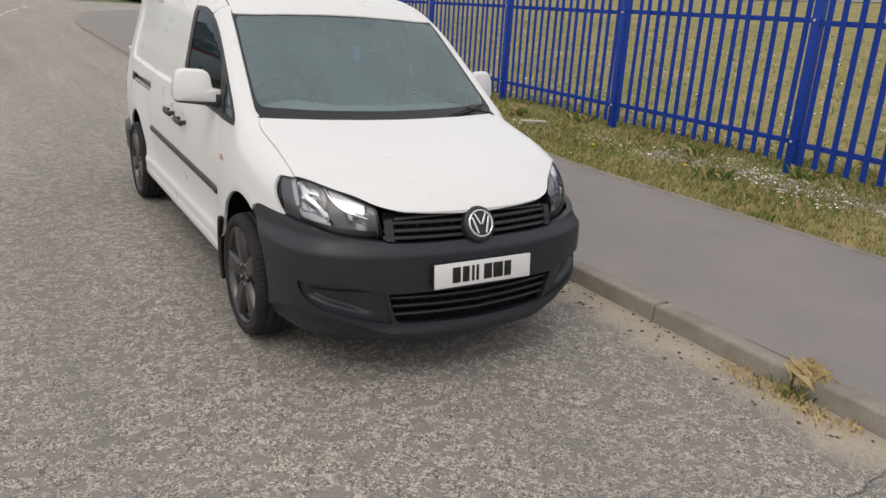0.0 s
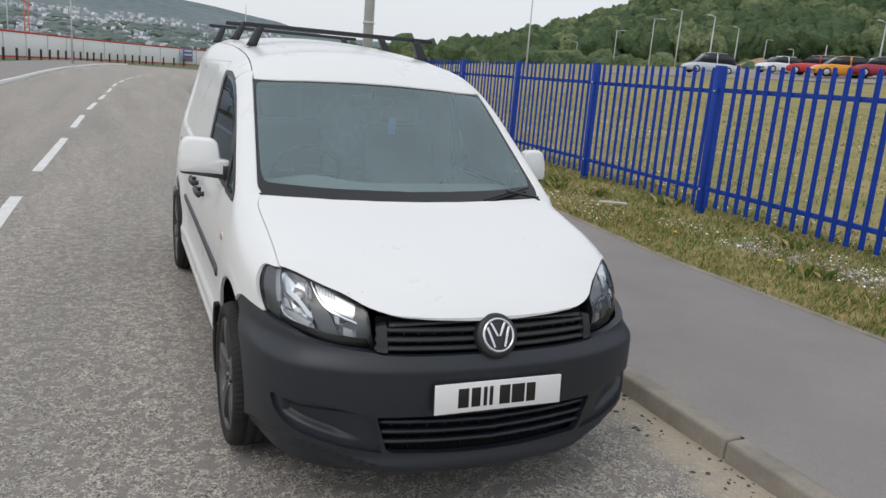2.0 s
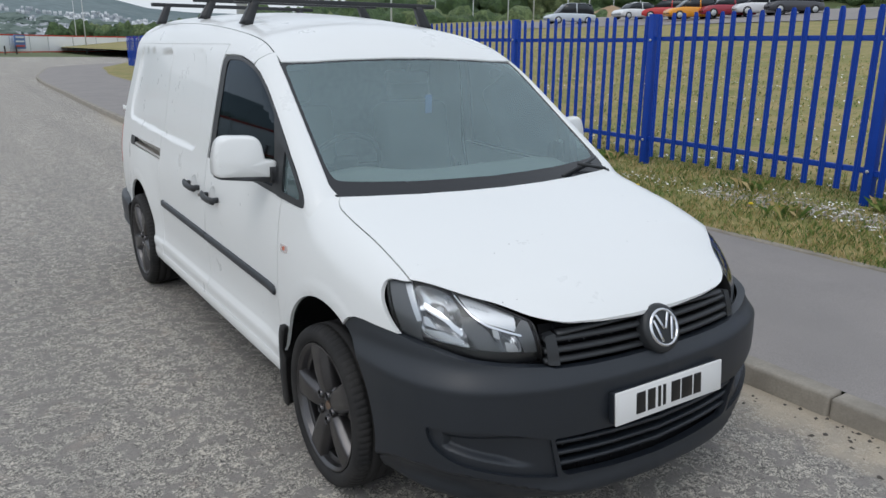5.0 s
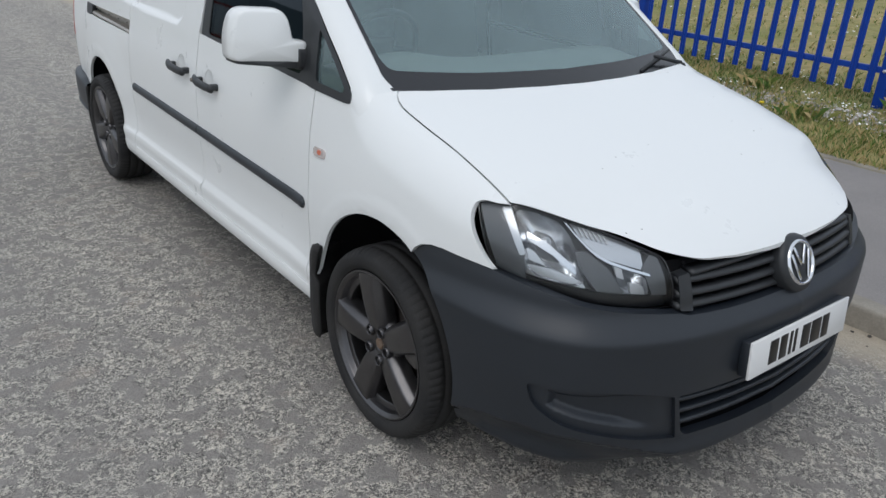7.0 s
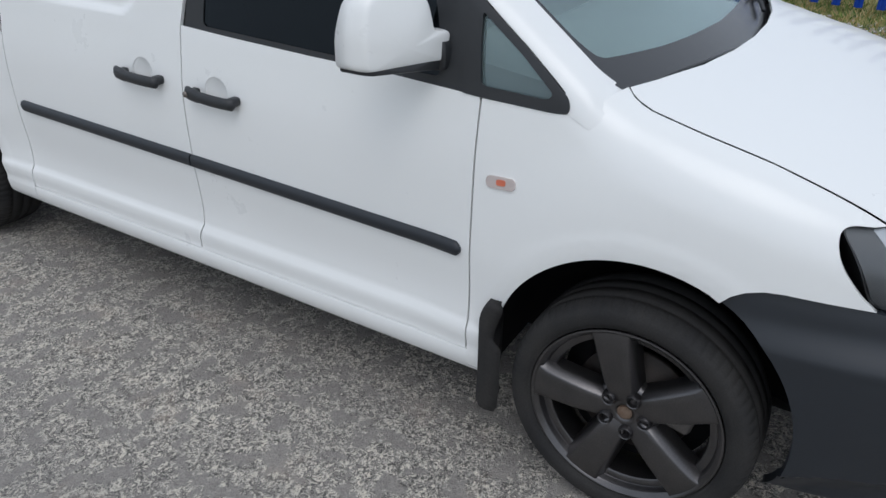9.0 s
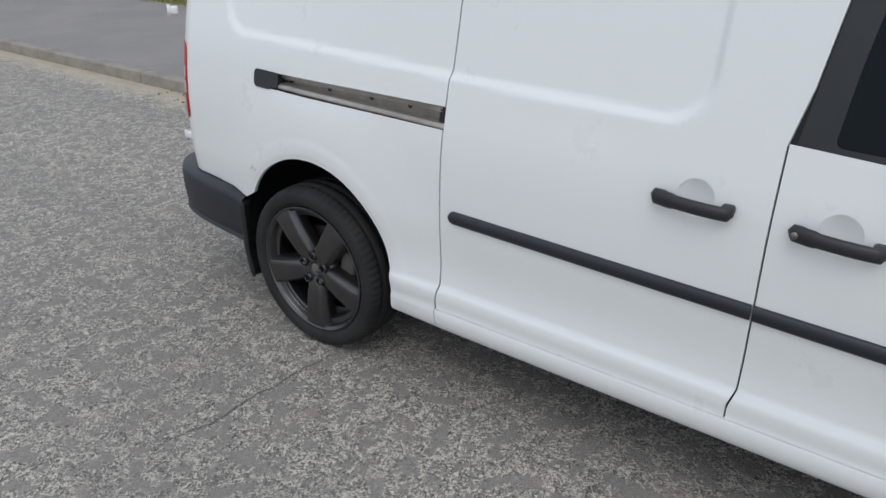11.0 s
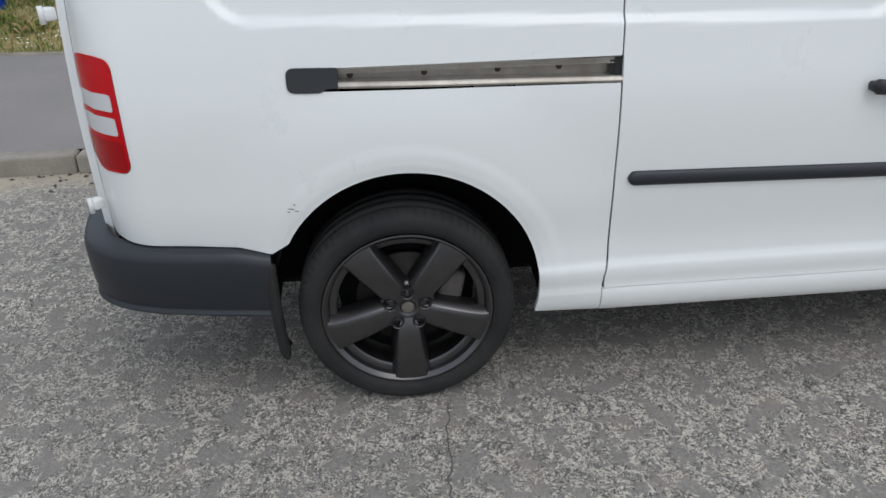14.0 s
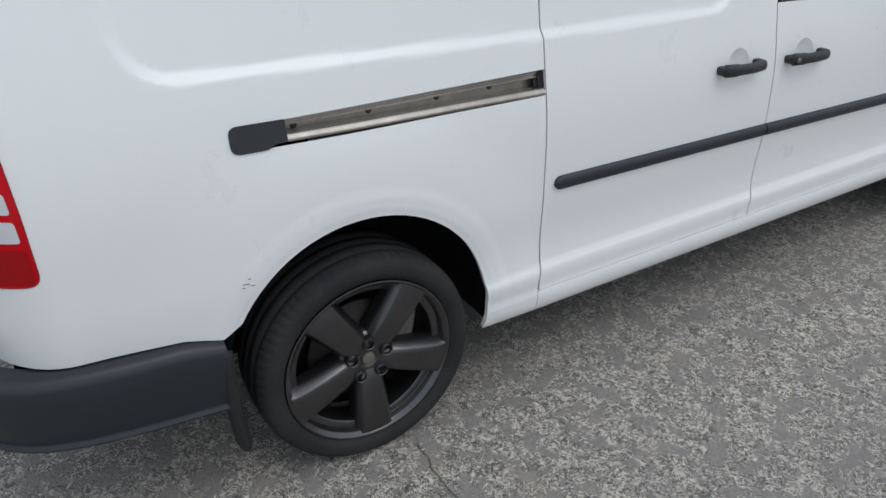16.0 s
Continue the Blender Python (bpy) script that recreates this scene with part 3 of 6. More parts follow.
HOARD = mat("white_hoarding", (0.90, 0.91, 0.92), 0.6)
hn = Nodes(HOARD)
hn.color(hn.mix(hn.noise(hn.coords(), 0.25, 4), (0.94, 0.94, 0.95), (0.82, 0.83, 0.84)))
REDP = mat("red_hoarding_cap", (0.55, 0.06, 0.04), 0.7)
DARKPOST = mat("dark_timber_post", (0.05, 0.045, 0.04), 0.9)
hp = [(-26, 52), (-16, 70), (-9.8, 88), (-5, 104), (2, 120), (14, 136), (34, 150)]
hoard = thing("hoarding", "white site hoarding with a red top rail", "hoarding")
pts = []
for (x0, y0), (x1, y1) in zip(hp, hp[1:]):
    k = int(math.hypot(x1 - x0, y1 - y0) / 4.6)
    pts += [(x0 + (x1 - x0) * i / k, y0 + (y1 - y0) * i / k) for i in range(k)]
for (x0, y0), (x1, y1) in zip(pts, pts[1:]):
    L, a = math.hypot(x1 - x0, y1 - y0), math.degrees(math.atan2(y1 - y0, x1 - x0))
    cx, cy = (x0 + x1) / 2, (y0 + y1) / 2
    part("panel", box(bmesh.new(), (L - 0.12, 0.05, 2.3), (cx, cy, 1.4), (0, 0, a), 0.01), HOARD, hoard)
    part("top_rail", box(bmesh.new(), (L, 0.16, 0.18), (cx, cy, 2.62), (0, 0, a), 0.01), REDP, hoard)
    part("foot_rail", box(bmesh.new(), (L, 0.12, 0.16), (cx, cy, 0.16), (0, 0, a), 0.01), REDP, hoard)
    part("upright", box(bmesh.new(), (0.12, 0.12, 2.75), (x0, y0, 1.375), (0, 0, a), 0.01), GALV, hoard)
sg_ = thing("site_sign", "blue and white site sign fixed to the hoarding", "sign")
part("board", box(bmesh.new(), (2.6, 0.06, 2.0), (9.4, 128.6, 1.65), (0, 0, 52), 0.01), mat("sign_blue", (0.12, 0.2, 0.42), 0.6), sg_)
for z, c in ((2.3, (0.75, 0.75, 0.75)), (1.7, (0.75, 0.75, 0.75)), (1.05, (0.6, 0.1, 0.08))):
    part("bar", box(bmesh.new(), (2.0, 0.03, 0.25), (9.44, 128.5, z), (0, 0, 52), 0.005), mat("sign_bar", c, 0.6), sg_)
b0 = None
for i in range(34):
    k = i / 33 * (len(hp) - 2.6)
    j, f_ = int(k), k - int(k)
    x, y = hp[j][0] + (hp[j + 1][0] - hp[j][0]) * f_ + 1.6, hp[j][1] + (hp[j + 1][1] - hp[j][1]) * f_ - 3.0
    m = pose(x, y, 0)
    if b0 is None:
        b0 = thing("bollard", "dark timber bollard beside the far road edge", "bollard", "row of timber bollards", "", m)
        part("post", box(bmesh.new(), (0.2, 0.2, 1.15), (0, 0, 0.5), bevel=0.02), DARKPOST, b0)
    else:
        copy_thing(b0, m)


def lamp_post(x, y, z, h, arm, turn, label):
    o = thing("street_lamp", label, "street lamp", "street lamps", "", pose(x, y, z, 0, 0, turn))
    part("column", rod(bmesh.new(), (0, 0, -0.4), (0, 0, h), 0.10, 0.05, seg=10), GALV, o)
    if arm:
        part("arm", rod(bmesh.new(), (0, 0, h), (arm, 0, h + 0.08), 0.04, seg=8), GALV, o)
        part("lantern", box(bmesh.new(), (0.7, 0.25, 0.12), (arm + 0.2, 0, h + 0.08), bevel=0.04), GALV, o)


for az, d, h, z, arm in ((29.1, 75, 9.5, 1.5, 0.0), (39.5, 105, 8.6, 3.5, -1.4), (37.7, 115, 8.3, 3.5, 1.3), (41.8, 78, 5.6, 3.4, -0.9), (43.4, 100, 6.3, 3.6, -1.2), (35.2, 125, 7.2, 3.4, 0.9), (32.5, 140, 6.2, 3.0, -0.8), (30.6, 150, 5.2, 3.0, -0.8), (49.0, 95, 4.6, 3.6, 0.0), (52.2, 80, 5.6, 3.7, -1.3), (47.0, 130, 6.0, 3.6, -0.8), (45.2, 140, 8.0, 3.6, 1.0)):
    x, y = at(az, d)
    lamp_post(x, y, z, h, arm, random.uniform(-20, 20), "grey steel lamp column in the car park" if arm else "tall plain grey column beyond the fence")
for az, d, h in ((-2.5, 78, 9.0), (-6.2, 100, 9.0), (8.6, 135, 10.5), (8.1, 160, 9.0)):
    x, y = at(az, d)
    lamp_post(x, y, 0, h, 0.0, 0, "slim grey lamp column by the far road")
x, y = at(17.8, 25.5)
big = thing("steel_mast", "stout galvanised steel mast beyond the van", "mast")
part("mast", rod(bmesh.new(), (x, y, 0.2), (x, y, 11), 0.17, 0.15, seg=20), GALV, big)
part("flange", rod(bmesh.new(), (x, y, 3.1), (x, y, 3.16), 0.19, seg=20), GALV, big)


# parked cars
def car(x, y, z, turn, color, label, tall=1.45, length=4.2):
    o = thing("car", label, "car", "cars in the car park", "", pose(x, y, z, 0, 0, turn))
    pm = mat("car_paint", color, 0.3, 0, 0.5)
    st = [(-0.5, 0.35, 0.55, 0.72), (-0.47, 0.22, 0.78, 0.82), (-0.30, 0.2, 0.88, 0.86), (0.0, 0.2, 0.90, 0.87), (0.25, 0.2, 0.90, 0.86), (0.42, 0.22, 0.78, 0.84), (0.49, 0.28, 0.62, 0.74), (0.5, 0.38, 0.5, 0.66)]
    rows = []
    for u, zb, zt, w in st:
        rows.append([(u * length, w * sx * k, zz_) for sx, k, zz_ in ((-1, 0.92, zb), (-1, 1.0, zb + 0.1), (-1, 1.0, zt - 0.14), (-1, 0.93, zt - 0.02), (-1, 0.5, zt), (1, 0.5, zt), (1, 0.93, zt - 0.02), (1, 1.0, zt - 0.14), (1, 1.0, zb + 0.1), (1, 0.92, zb))])
    part("body", loft("body", rows, pm), None, o)
    rows = [[(u * length, w * sx, zz_) for sx, zz_ in ((-1, zt), (1, zt))] for u, w, zt in ((0, 0, 0),)]
    g = [(-0.46, 0.74, 0.84, 0.70, 0.9), (-0.40, 0.76, 0.88, 0.60, tall - 0.10), (-0.30, 0.77, 0.88, 0.60, tall), (0.02, 0.77, 0.88, 0.60, tall), (0.12, 0.77, 0.88, 0.60, tall - 0.08), (0.29, 0.76, 0.88, 0.70, 0.9)]
    rows = [[(u * length, -w, zb), (u * length, -wt, zt - 0.03), (u * length, -wt * 0.6, zt), (u * length, wt * 0.6, zt), (u * length, wt, zt - 0.03), (u * length, w, zb)] for u, w, zb, wt, zt in g]
    part("cabin_glass", loft("cabin_glass", rows, mat("car_glass", (0.02, 0.025, 0.03), 0.05)), None, o)
    rows = [[(u * length, -wt * 1.02, zt - 0.045), (u * length, -wt * 0.6, zt + 0.012), (u * length, wt * 0.6, zt + 0.012), (u * length, wt * 1.02, zt - 0.045)] for u, w, zb, wt, zt in g[1:5]]
    part("roof", loft("roof", rows, pm, False), None, o)
    for u in (-0.31, 0.31):
        for sx in (-1, 1):
            wh = part("wheel", rod(bmesh.new(), (u * length, sx * 0.68, 0.31), (u * length, sx * 0.88, 0.31), 0.31, seg=20), TYRE, o)
            part("rim", rod(bmesh.new(), (u * length, sx * 0.86, 0.31), (u * length, sx * 0.888, 0.31), 0.2, seg=16), GALV, wh)
    for sx in (-1, 1):
        part("pillar", box(bmesh.new(), (0.09, 0.03, tall - 0.9), (-0.08 * length, sx * 0.70, (tall + 0.86) / 2), (sx * 14, 0, 0)), pm, o)


def loft(name, rows, material, closed=True):
    n = len(rows[0])
    V = [p for r in rows for p in r]
    m = n if closed else n - 1
    Fc = [(i * n + k, i * n + (k + 1) % n, (i + 1) * n + (k + 1) % n, (i + 1) * n + k) for i in range(len(rows) - 1) for k in range(m)]
    if closed:
        Fc += [tuple(range(n)), tuple((len(rows) - 1) * n + k for k in range(n))]
    return mesh_of(name, V, Fc, material, True)


for az, d, c, lab, tl, ln, tn in ((41.9, 70, (0.55, 0.6, 0.66), "silver blue people carrier in the car park", 1.75, 4.4, 160), (46.4, 72, (0.75, 0.76, 0.77), "white hatchback in the car park", 1.45, 3.9, 170), (50.2, 62, (0.75, 0.30, 0.01), "orange hatchback in the car park", 1.5, 4.0, 150), (48.7, 66, (0.5, 0.03, 0.03), "red car in the car park", 1.5, 4.1, 120), (52.4, 62, (0.32, 0.02, 0.04), "dark red car in the car park", 1.45, 4.1, 150), (54.5, 62, (0.7, 0.7, 0.72), "white car in the car park", 1.45, 4.1, 150), (56.5, 62, (0.05, 0.05, 0.06), "black car in the car park", 1.45, 4.1, 150)):
    x, y = at(az, d)
    car(x, y, rise(x, min(y, 64)) + 0.05, tn, c, lab, tl, ln)
carpark = strip("car_park", [[(x, y, rise(x, min(y, 64)) + 0.035) for x in (40, 46, 52, 58, 62)] for y in np.linspace(20, 64, 23)], PAVE, label="tarmac car park above the meadow", category="car park")
EARTH = grainy("bare_earth", (0.36, 0.25, 0.15), (0.45, 0.33, 0.21), 0.1, 0.95, 0.0)


def mound(name, az, d, w, h, z0, material, label, cat):
    cx, cy = at(az, d)
    rows = []
    for i in range(9):
        v = i / 8
        rows.append([(cx + (k / 12 - 0.5) * w * math.cos(radians(az)), cy - (k / 12 - 0.5) * w * math.sin(radians(az)) + (v - 0.5) * 14, z0 - 0.3 + h * math.sin(math.pi * v) * math.sin(math.pi * k / 12) ** 0.7 * (0.8 + 0.4 * noise.noise((k * 0.7, v * 3, az)))) for k in range(13)])
    strip(name, rows, material, None, "", label, cat)


mound("earth_mound", 24.3, 120, 20, 3.6, 1.2, EARTH, "bare brown earth mound beyond the fence", "mound")
mound("earth_mound", 46.0, 118, 24, 4.6, 3.5, EARTH, "bare brown earth bank behind the car park", "mound")

# wooded hillside
LEAF = mat("woodland_leaves", (0.07, 0.11, 0.03), 0.9)
n = Nodes(LEAF)
geo = n.add("ShaderNodeNewGeometry")
v = n.coords()
c = n.ramp(geo.outputs["Random Per Island"], (0.0, (0.09, 0.16, 0.06)), (0.5, (0.145, 0.225, 0.085)), (0.85, (0.215, 0.29, 0.115)), (1.0, (0.30, 0.36, 0.16)))
# shade in the gaps between leaf clumps, painted as dark noise
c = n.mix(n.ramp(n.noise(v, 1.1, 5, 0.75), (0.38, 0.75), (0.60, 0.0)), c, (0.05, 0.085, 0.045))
n.color(c)
n.bump(n.noise(v, 1.6, 4, 0.75), 1.0, 1.2)
AZ = (8, 14, 19, 23.3, 26.6, 29.7, 32.9, 35.5, 37, 44, 52, 62, 75)
EL = (0.6, 1.2, 1.7, 2.3, 2.9, 4.1, 5.1, 5.8, 6.4, 8.5, 9.5, 9.5, 9.5)


def hillside(az, k):
    """Height and distance on the wooded slope; k from foot to crest."""
    d = 165 + 150 * k + 60 * max(0, (30 - az) / 20)
    top_ = 1.65 + (d) * math.tan(radians(float(np.interp(az, AZ, EL)))) * (0.28 + 0.72 * k) - 5.5 * k
    return d, top_


rows = []
for az in np.linspace(6, 80, 60):
    r = []
    for k in np.linspace(-0.15, 1.25, 16):
        d, z = hillside(az, min(k, 1.0))
        d += max(0, k - 1) * 200
        x, y = at(az, d)
        r.append((x, y, max(1.5, z) if k >= 0 else 1.5))
    rows.append(r)
hill = strip("wooded_hill", rows, FARGRASS, label="green hillside under the woods", category="hill")
V, Fc = [], []
ico = bmesh.new()
bmesh.ops.create_icosphere(ico, subdivisions=3, radius=1)
iv, it = [v_.co.copy() for v_ in ico.verts], [[v_.index for v_ in f.verts] for f in ico.faces]
ico.free()
for _ in range(1900):
    az, k = rng.uniform(7, 70), rng.random() ** 0.8
    d, z = hillside(az, k)
    d += rng.uniform(-6, 6)
    x, y = at(az, d)
    r = rng.uniform(2.0, 4.6) * (1.0 if az > 24 else 0.7)
    seed = rng.uniform(0, 100)
    o = len(V)
    for p in iv:
        q = p * (1 + 0.55 * noise.noise(p * 1.9 + Vector((seed, 0, 0))) + 0.42 * noise.noise(p * 4.6 + Vector((0, seed, 0))))
        V.append((x + q.x * r, y + q.y * r, z + r * 0.55 + q.z * r * 1.05))
    Fc += [tuple(o + i for i in t) for t in it]
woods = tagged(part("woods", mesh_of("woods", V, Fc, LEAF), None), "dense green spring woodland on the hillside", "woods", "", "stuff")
# low bushes behind the meadow
V, Fc = [], []
for _ in range(300):
    az, d = rng.uniform(20, 66), rng.uniform(118, 160)
    x, y = at(az, d)
    r = rng.uniform(1.2, 3.0)
    seed = rng.uniform(0, 100)
    o = len(V)
    for p in iv:
        q = p * (1 + 0.5 * noise.noise(p * 1.9 + Vector((seed, 0, 0))) + 0.2 * noise.noise(p * 4.5 + Vector((0, seed, 0))))
        V.append((x + q.x * r, y + q.y * r, 3.2 + r * 0.4 + q.z * r))
    Fc += [tuple(o + i for i in t) for t in it]
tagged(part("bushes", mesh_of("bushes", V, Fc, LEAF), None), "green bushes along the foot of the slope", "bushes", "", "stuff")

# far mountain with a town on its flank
# distance haze is mixed straight into the mountain's base colour
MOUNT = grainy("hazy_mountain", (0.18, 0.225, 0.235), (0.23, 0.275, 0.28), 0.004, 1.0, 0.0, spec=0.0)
MAZ = (-40, -25, -12, -6, 0, 4, 7.9, 10.5, 12.7, 16, 20, 26, 40)
MEL = (2.2, 3.0, 3.6, 4.0, 3.9, 3.7, 3.2, 2.9, 2.3, 2.05, 1.95, 1.6, 1.0)


def mountain(az, k):
    d = 1100 + 900 * k
    el = float(np.interp(az, MAZ, MEL)) * (0.08 + 0.92 * k**0.9) + 0.12 * noise.noise((az * 0.25, k * 2, 0))
    return d, 1.6 + d * math.tan(radians(el))


rows = []
for az in np.linspace(-40, 40, 110):
    r = []
    for k in np.linspace(0, 1, 14):
        d, z = mountain(az, k)
        x, y = at(az, d)
        r.append((x, y, z if k > 0 else -1))
    rows.append(r)
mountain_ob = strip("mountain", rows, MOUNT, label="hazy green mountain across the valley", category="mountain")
HOUSE = mat("pale_far_house", (0.5, 0.5, 0.5), 0.9)
n = Nodes(HOUSE)
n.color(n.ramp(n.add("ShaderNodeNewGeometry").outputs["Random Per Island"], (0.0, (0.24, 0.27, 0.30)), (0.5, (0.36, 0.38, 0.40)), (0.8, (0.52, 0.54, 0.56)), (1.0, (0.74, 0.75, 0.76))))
V, Fc = [], []
for _ in range(2600):
    az, k = rng.uniform(-16, 20), rng.random() ** 1.3 * 0.52
    if noise.noise((az * 0.5, k * 9, 4)) < -0.22:
        continue
    d, z = mountain(az, k)
    x, y = at(az, d)
    w, l, h, a = rng.uniform(3, 5), rng.uniform(3.5, 7), rng.uniform(2, 3.5), rng.uniform(-0.4, 0.4)
    c_, s_ = math.cos(a), math.sin(a)
    o = len(V)
    for px, py, pz in ((-l, -w, -3), (l, -w, -3), (l, w, -3), (-l, w, -3), (-l, -w, h), (l, -w, h), (l, w, h), (-l, w, h), (-l, 0, h + 3), (l, 0, h + 3)):
        V.append((x + (px * c_ - py * s_) / 2, y + (px * s_ + py * c_) / 2, z + pz))
    Fc += [tuple(o + i for i in t) for t in ((0, 1, 5, 4), (1, 2, 6, 9, 5), (2, 3, 7, 6), (3, 0, 4, 8, 7), (4, 5, 9, 8), (6, 7, 8, 9))]
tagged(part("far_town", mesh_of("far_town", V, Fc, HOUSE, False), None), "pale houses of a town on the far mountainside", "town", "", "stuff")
V, Fc = [], []
for _ in range(260):
    az, k = rng.uniform(-20, 24), rng.random() * 0.35
    d, z = mountain(az, k)
    x, y = at(az, d - 20)
    r = rng.uniform(6, 13)
    o = len(V)
    for p in iv:
        q = p * (1 + 0.4 * noise.noise(p * 2 + Vector((az, k * 50, 0))))
        V.append((x + q.x * r * 1.6, y + q.y * r, z + q.z * r * 0.7))
    Fc += [tuple(o + i for i in t) for t in it]
# these far trees carry the valley haze in their flat colour too
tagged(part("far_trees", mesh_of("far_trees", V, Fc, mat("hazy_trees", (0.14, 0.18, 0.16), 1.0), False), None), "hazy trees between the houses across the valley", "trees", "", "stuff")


# ---- the van: its surface ----
ARCHES = ((0.0, 0.365), (2.995, 0.365))
ARCH_R = 0.377
ZC = 0.6


def smax(a, b, k):
    h = np.maximum(k - np.abs(a - b), 0) / k
    return np.maximum(a, b) + h * h * k / 4


def press(y, z):
    """How far a point lies inside the pressed side panel (rounded field, sloping lower edge)."""
    low = np.interp(y, (1.7, 2.185, 3.0, 3.4), (1.074, 1.083, 1.108, 1.117))
    d = np.minimum(np.minimum(y - 1.655, 3.475 - y), np.minimum(z - low, 1.605 - z))
    cy, cz = np.minimum(y - 1.655, 3.475 - y), np.minimum(z - low, 1.605 - z)
    r = 0.125
    corner = r - np.hypot(np.maximum(r - cy, 0), np.maximum(r - cz, 0))
    return np.where((cy < r) & (cz < r), corner, d)


def side(y, z):
    """Half the width of the body at y and height z."""
    w = catmull((0.15, 0.255, 0.275, 0.298, 0.322, 0.338, 0.347, 0.39, 0.408, 0.432, 0.455, 0.66, 0.90, 1.03, 1.10, 1.30, 1.60, 1.80, 2.2),
                (0.76, 0.824, 0.842, 0.8505, 0.8530, 0.8525, 0.8500, 0.8500, 0.8480, 0.8365, 0.8335, 0.842, 0.836, 0.815, 0.803, 0.768, 0.708, 0.662, 0.56), z)
    w = w * catmull((-1.0, -0.75, -0.6, -0.45, -0.35, -0.2, 0.0, 0.3, 0.6, 3.0, 4.2), (0.66, 0.815, 0.885, 0.937, 0.963, 0.987, 0.998, 1, 1, 1, 1), y)
    for cy, cz in ARCHES:
        r = np.hypot(y - cy, z - cz)
        w = w + (0.015 * smoothstep(0.66, 0.42, r) + 0.0035 * smoothstep(0.455, 0.415, r) - 0.003 * smoothstep(0.395, 0.372, r)) * smoothstep(0.26, 0.46, z)
    # the body narrows towards the back, most at the roof
    w = w * np.interp(y, (2.45, 3.0, 3.3, 3.6, 3.85), (1.0, 0.994, 0.984, 0.966, 0.945))
    w = w - 0.050 * smoothstep(1.0, 1.6, z) * smoothstep(2.5, 3.75, y)
    e = np.clip((y - 3.68) / 0.19, 0, 0.999)
    w = w * (1 - 0.35 * (1 - np.sqrt(1 - e * e)))
    w = w - 0.015 * smoothstep(-0.004, 0.025, press(y, z))
    return w


def hood(x, y):
    z = catmull((-0.95, -0.86, -0.80, -0.7, -0.55, -0.4, -0.2, 0.0, 0.12, 0.3, 0.6), (0.68, 0.755, 0.806, 0.865, 0.925, 0.972, 1.022, 1.070, 1.105, 1.24, 1.6), y)
    a = np.interp(y, (-0.75, -0.575, -0.42, -0.2), (0.14, 0.13, 0.055, 0.032))
    edge = np.interp(y, (-0.7, -0.575, -0.42), (0.50, 0.60, 0.72))
    return z - a * x * x * (0.45 + 0.55 * (x / edge) ** 2) - 0.06 * x**4


def cab(x, y):
    y0 = 0.085 + 0.15 * x * x
    ws = 1.085 + 0.70 * (y - y0)
    roof = catmull((-0.5, 0.5, 0.8, 1.1, 1.5, 2.0, 2.6, 3.2, 3.6, 3.8, 3.95), (1.4, 1.60, 1.677, 1.732, 1.782, 1.819, 1.833, 1.825, 1.805, 1.785, 1.74), y) - 0.07 * (x / 0.65) ** 2
    return -smax(-ws, -roof, 0.10)


def shape(x, y, z, kind):
    x = np.abs(x)
    if kind == "hood":
        return smax(x - side(y, z), (z - hood(x, y)) * 0.95, 0.115)
    return smax(x - side(y, z), (z - cab(x, y)) * 0.95, np.interp(y, (0.1, 0.7, 1.3), (0.07, 0.09, 0.16)))


def root(fun, lo, hi, n):
    lo, hi = np.full(n, lo), np.full(n, hi)
    for _ in range(30):
        mid = (lo + hi) / 2
        neg = fun(mid) < 0
        lo, hi = np.where(neg, mid, lo), np.where(neg, hi, mid)
    return (lo + hi) / 2


PHI = 0.9


def S(pts, kind="cab"):
    """Points (y, z) of the flank, as places on the unrolled body."""
    p = resample(pts, 0.05)
    y, z = p[:, 0], p[:, 1]
    x = root(lambda t: shape(t, y, z, kind), 0.0, 1.3, len(y))
    return [(a, PHI * math.atan2(c - ZC, b)) for a, b, c in zip(y, x, z)]


def T(pts, kind="cab"):
    """Points (x towards the driver, y) of the bonnet, screen or roof, as places on the unrolled body."""
    p = resample(pts, 0.05)
    x, y = p[:, 0], p[:, 1]
    z = root(lambda t: shape(x, y, t, kind), 0.3, 2.4, len(y))
    return [(b, PHI * math.atan2(c - ZC, a)) for a, b, c in zip(x, y, z)]


def on_body(kind, sx=-1):
    """The map from the unrolled body to the body; sx -1 is the driver's flank."""
    def fn(V, d):
        y, a = V[:, 0], V[:, 1] / PHI
        c, s = np.cos(a), np.sin(a)
        t = root(lambda t: shape(t * c, y, ZC + t * s, kind), 0.02, 2.4, len(y)) - d
        return np.stack([sx * t * c, y, ZC + t * s], 1)
    return fn


def arc(c, r, a0, a1, n=24):
    return [(c[0] + r * math.cos(radians(a0 + (a1 - a0) * i / n)), c[1] + r * math.sin(radians(a0 + (a1 - a0) * i / n))) for i in range(n + 1)]


# the nose: a plan curve from the middle round to the front arch, and how far it leans back with height
NOSE_X = (0.0, 0.25, 0.45, 0.60, 0.72, 0.795, 0.832, 0.854, 0.864)
NOSE_Y = (-0.884, -0.870, -0.836, -0.781, -0.703, -0.588, -0.470, -0.325, -0.15)
_d = np.concatenate([[0], np.cumsum(np.hypot(np.diff(NOSE_X), np.diff(NOSE_Y)))])
_s = np.linspace(0, _d[-1], 200)
_px, _py = catmull(_d, NOSE_X, _s), catmull(_d, NOSE_Y, _s)
_tx, _ty = np.gradient(_px, _s), np.gradient(_py, _s)


def s_of(x):
    """The way along the nose to half width x."""
    return float(np.interp(x, _px, _s))


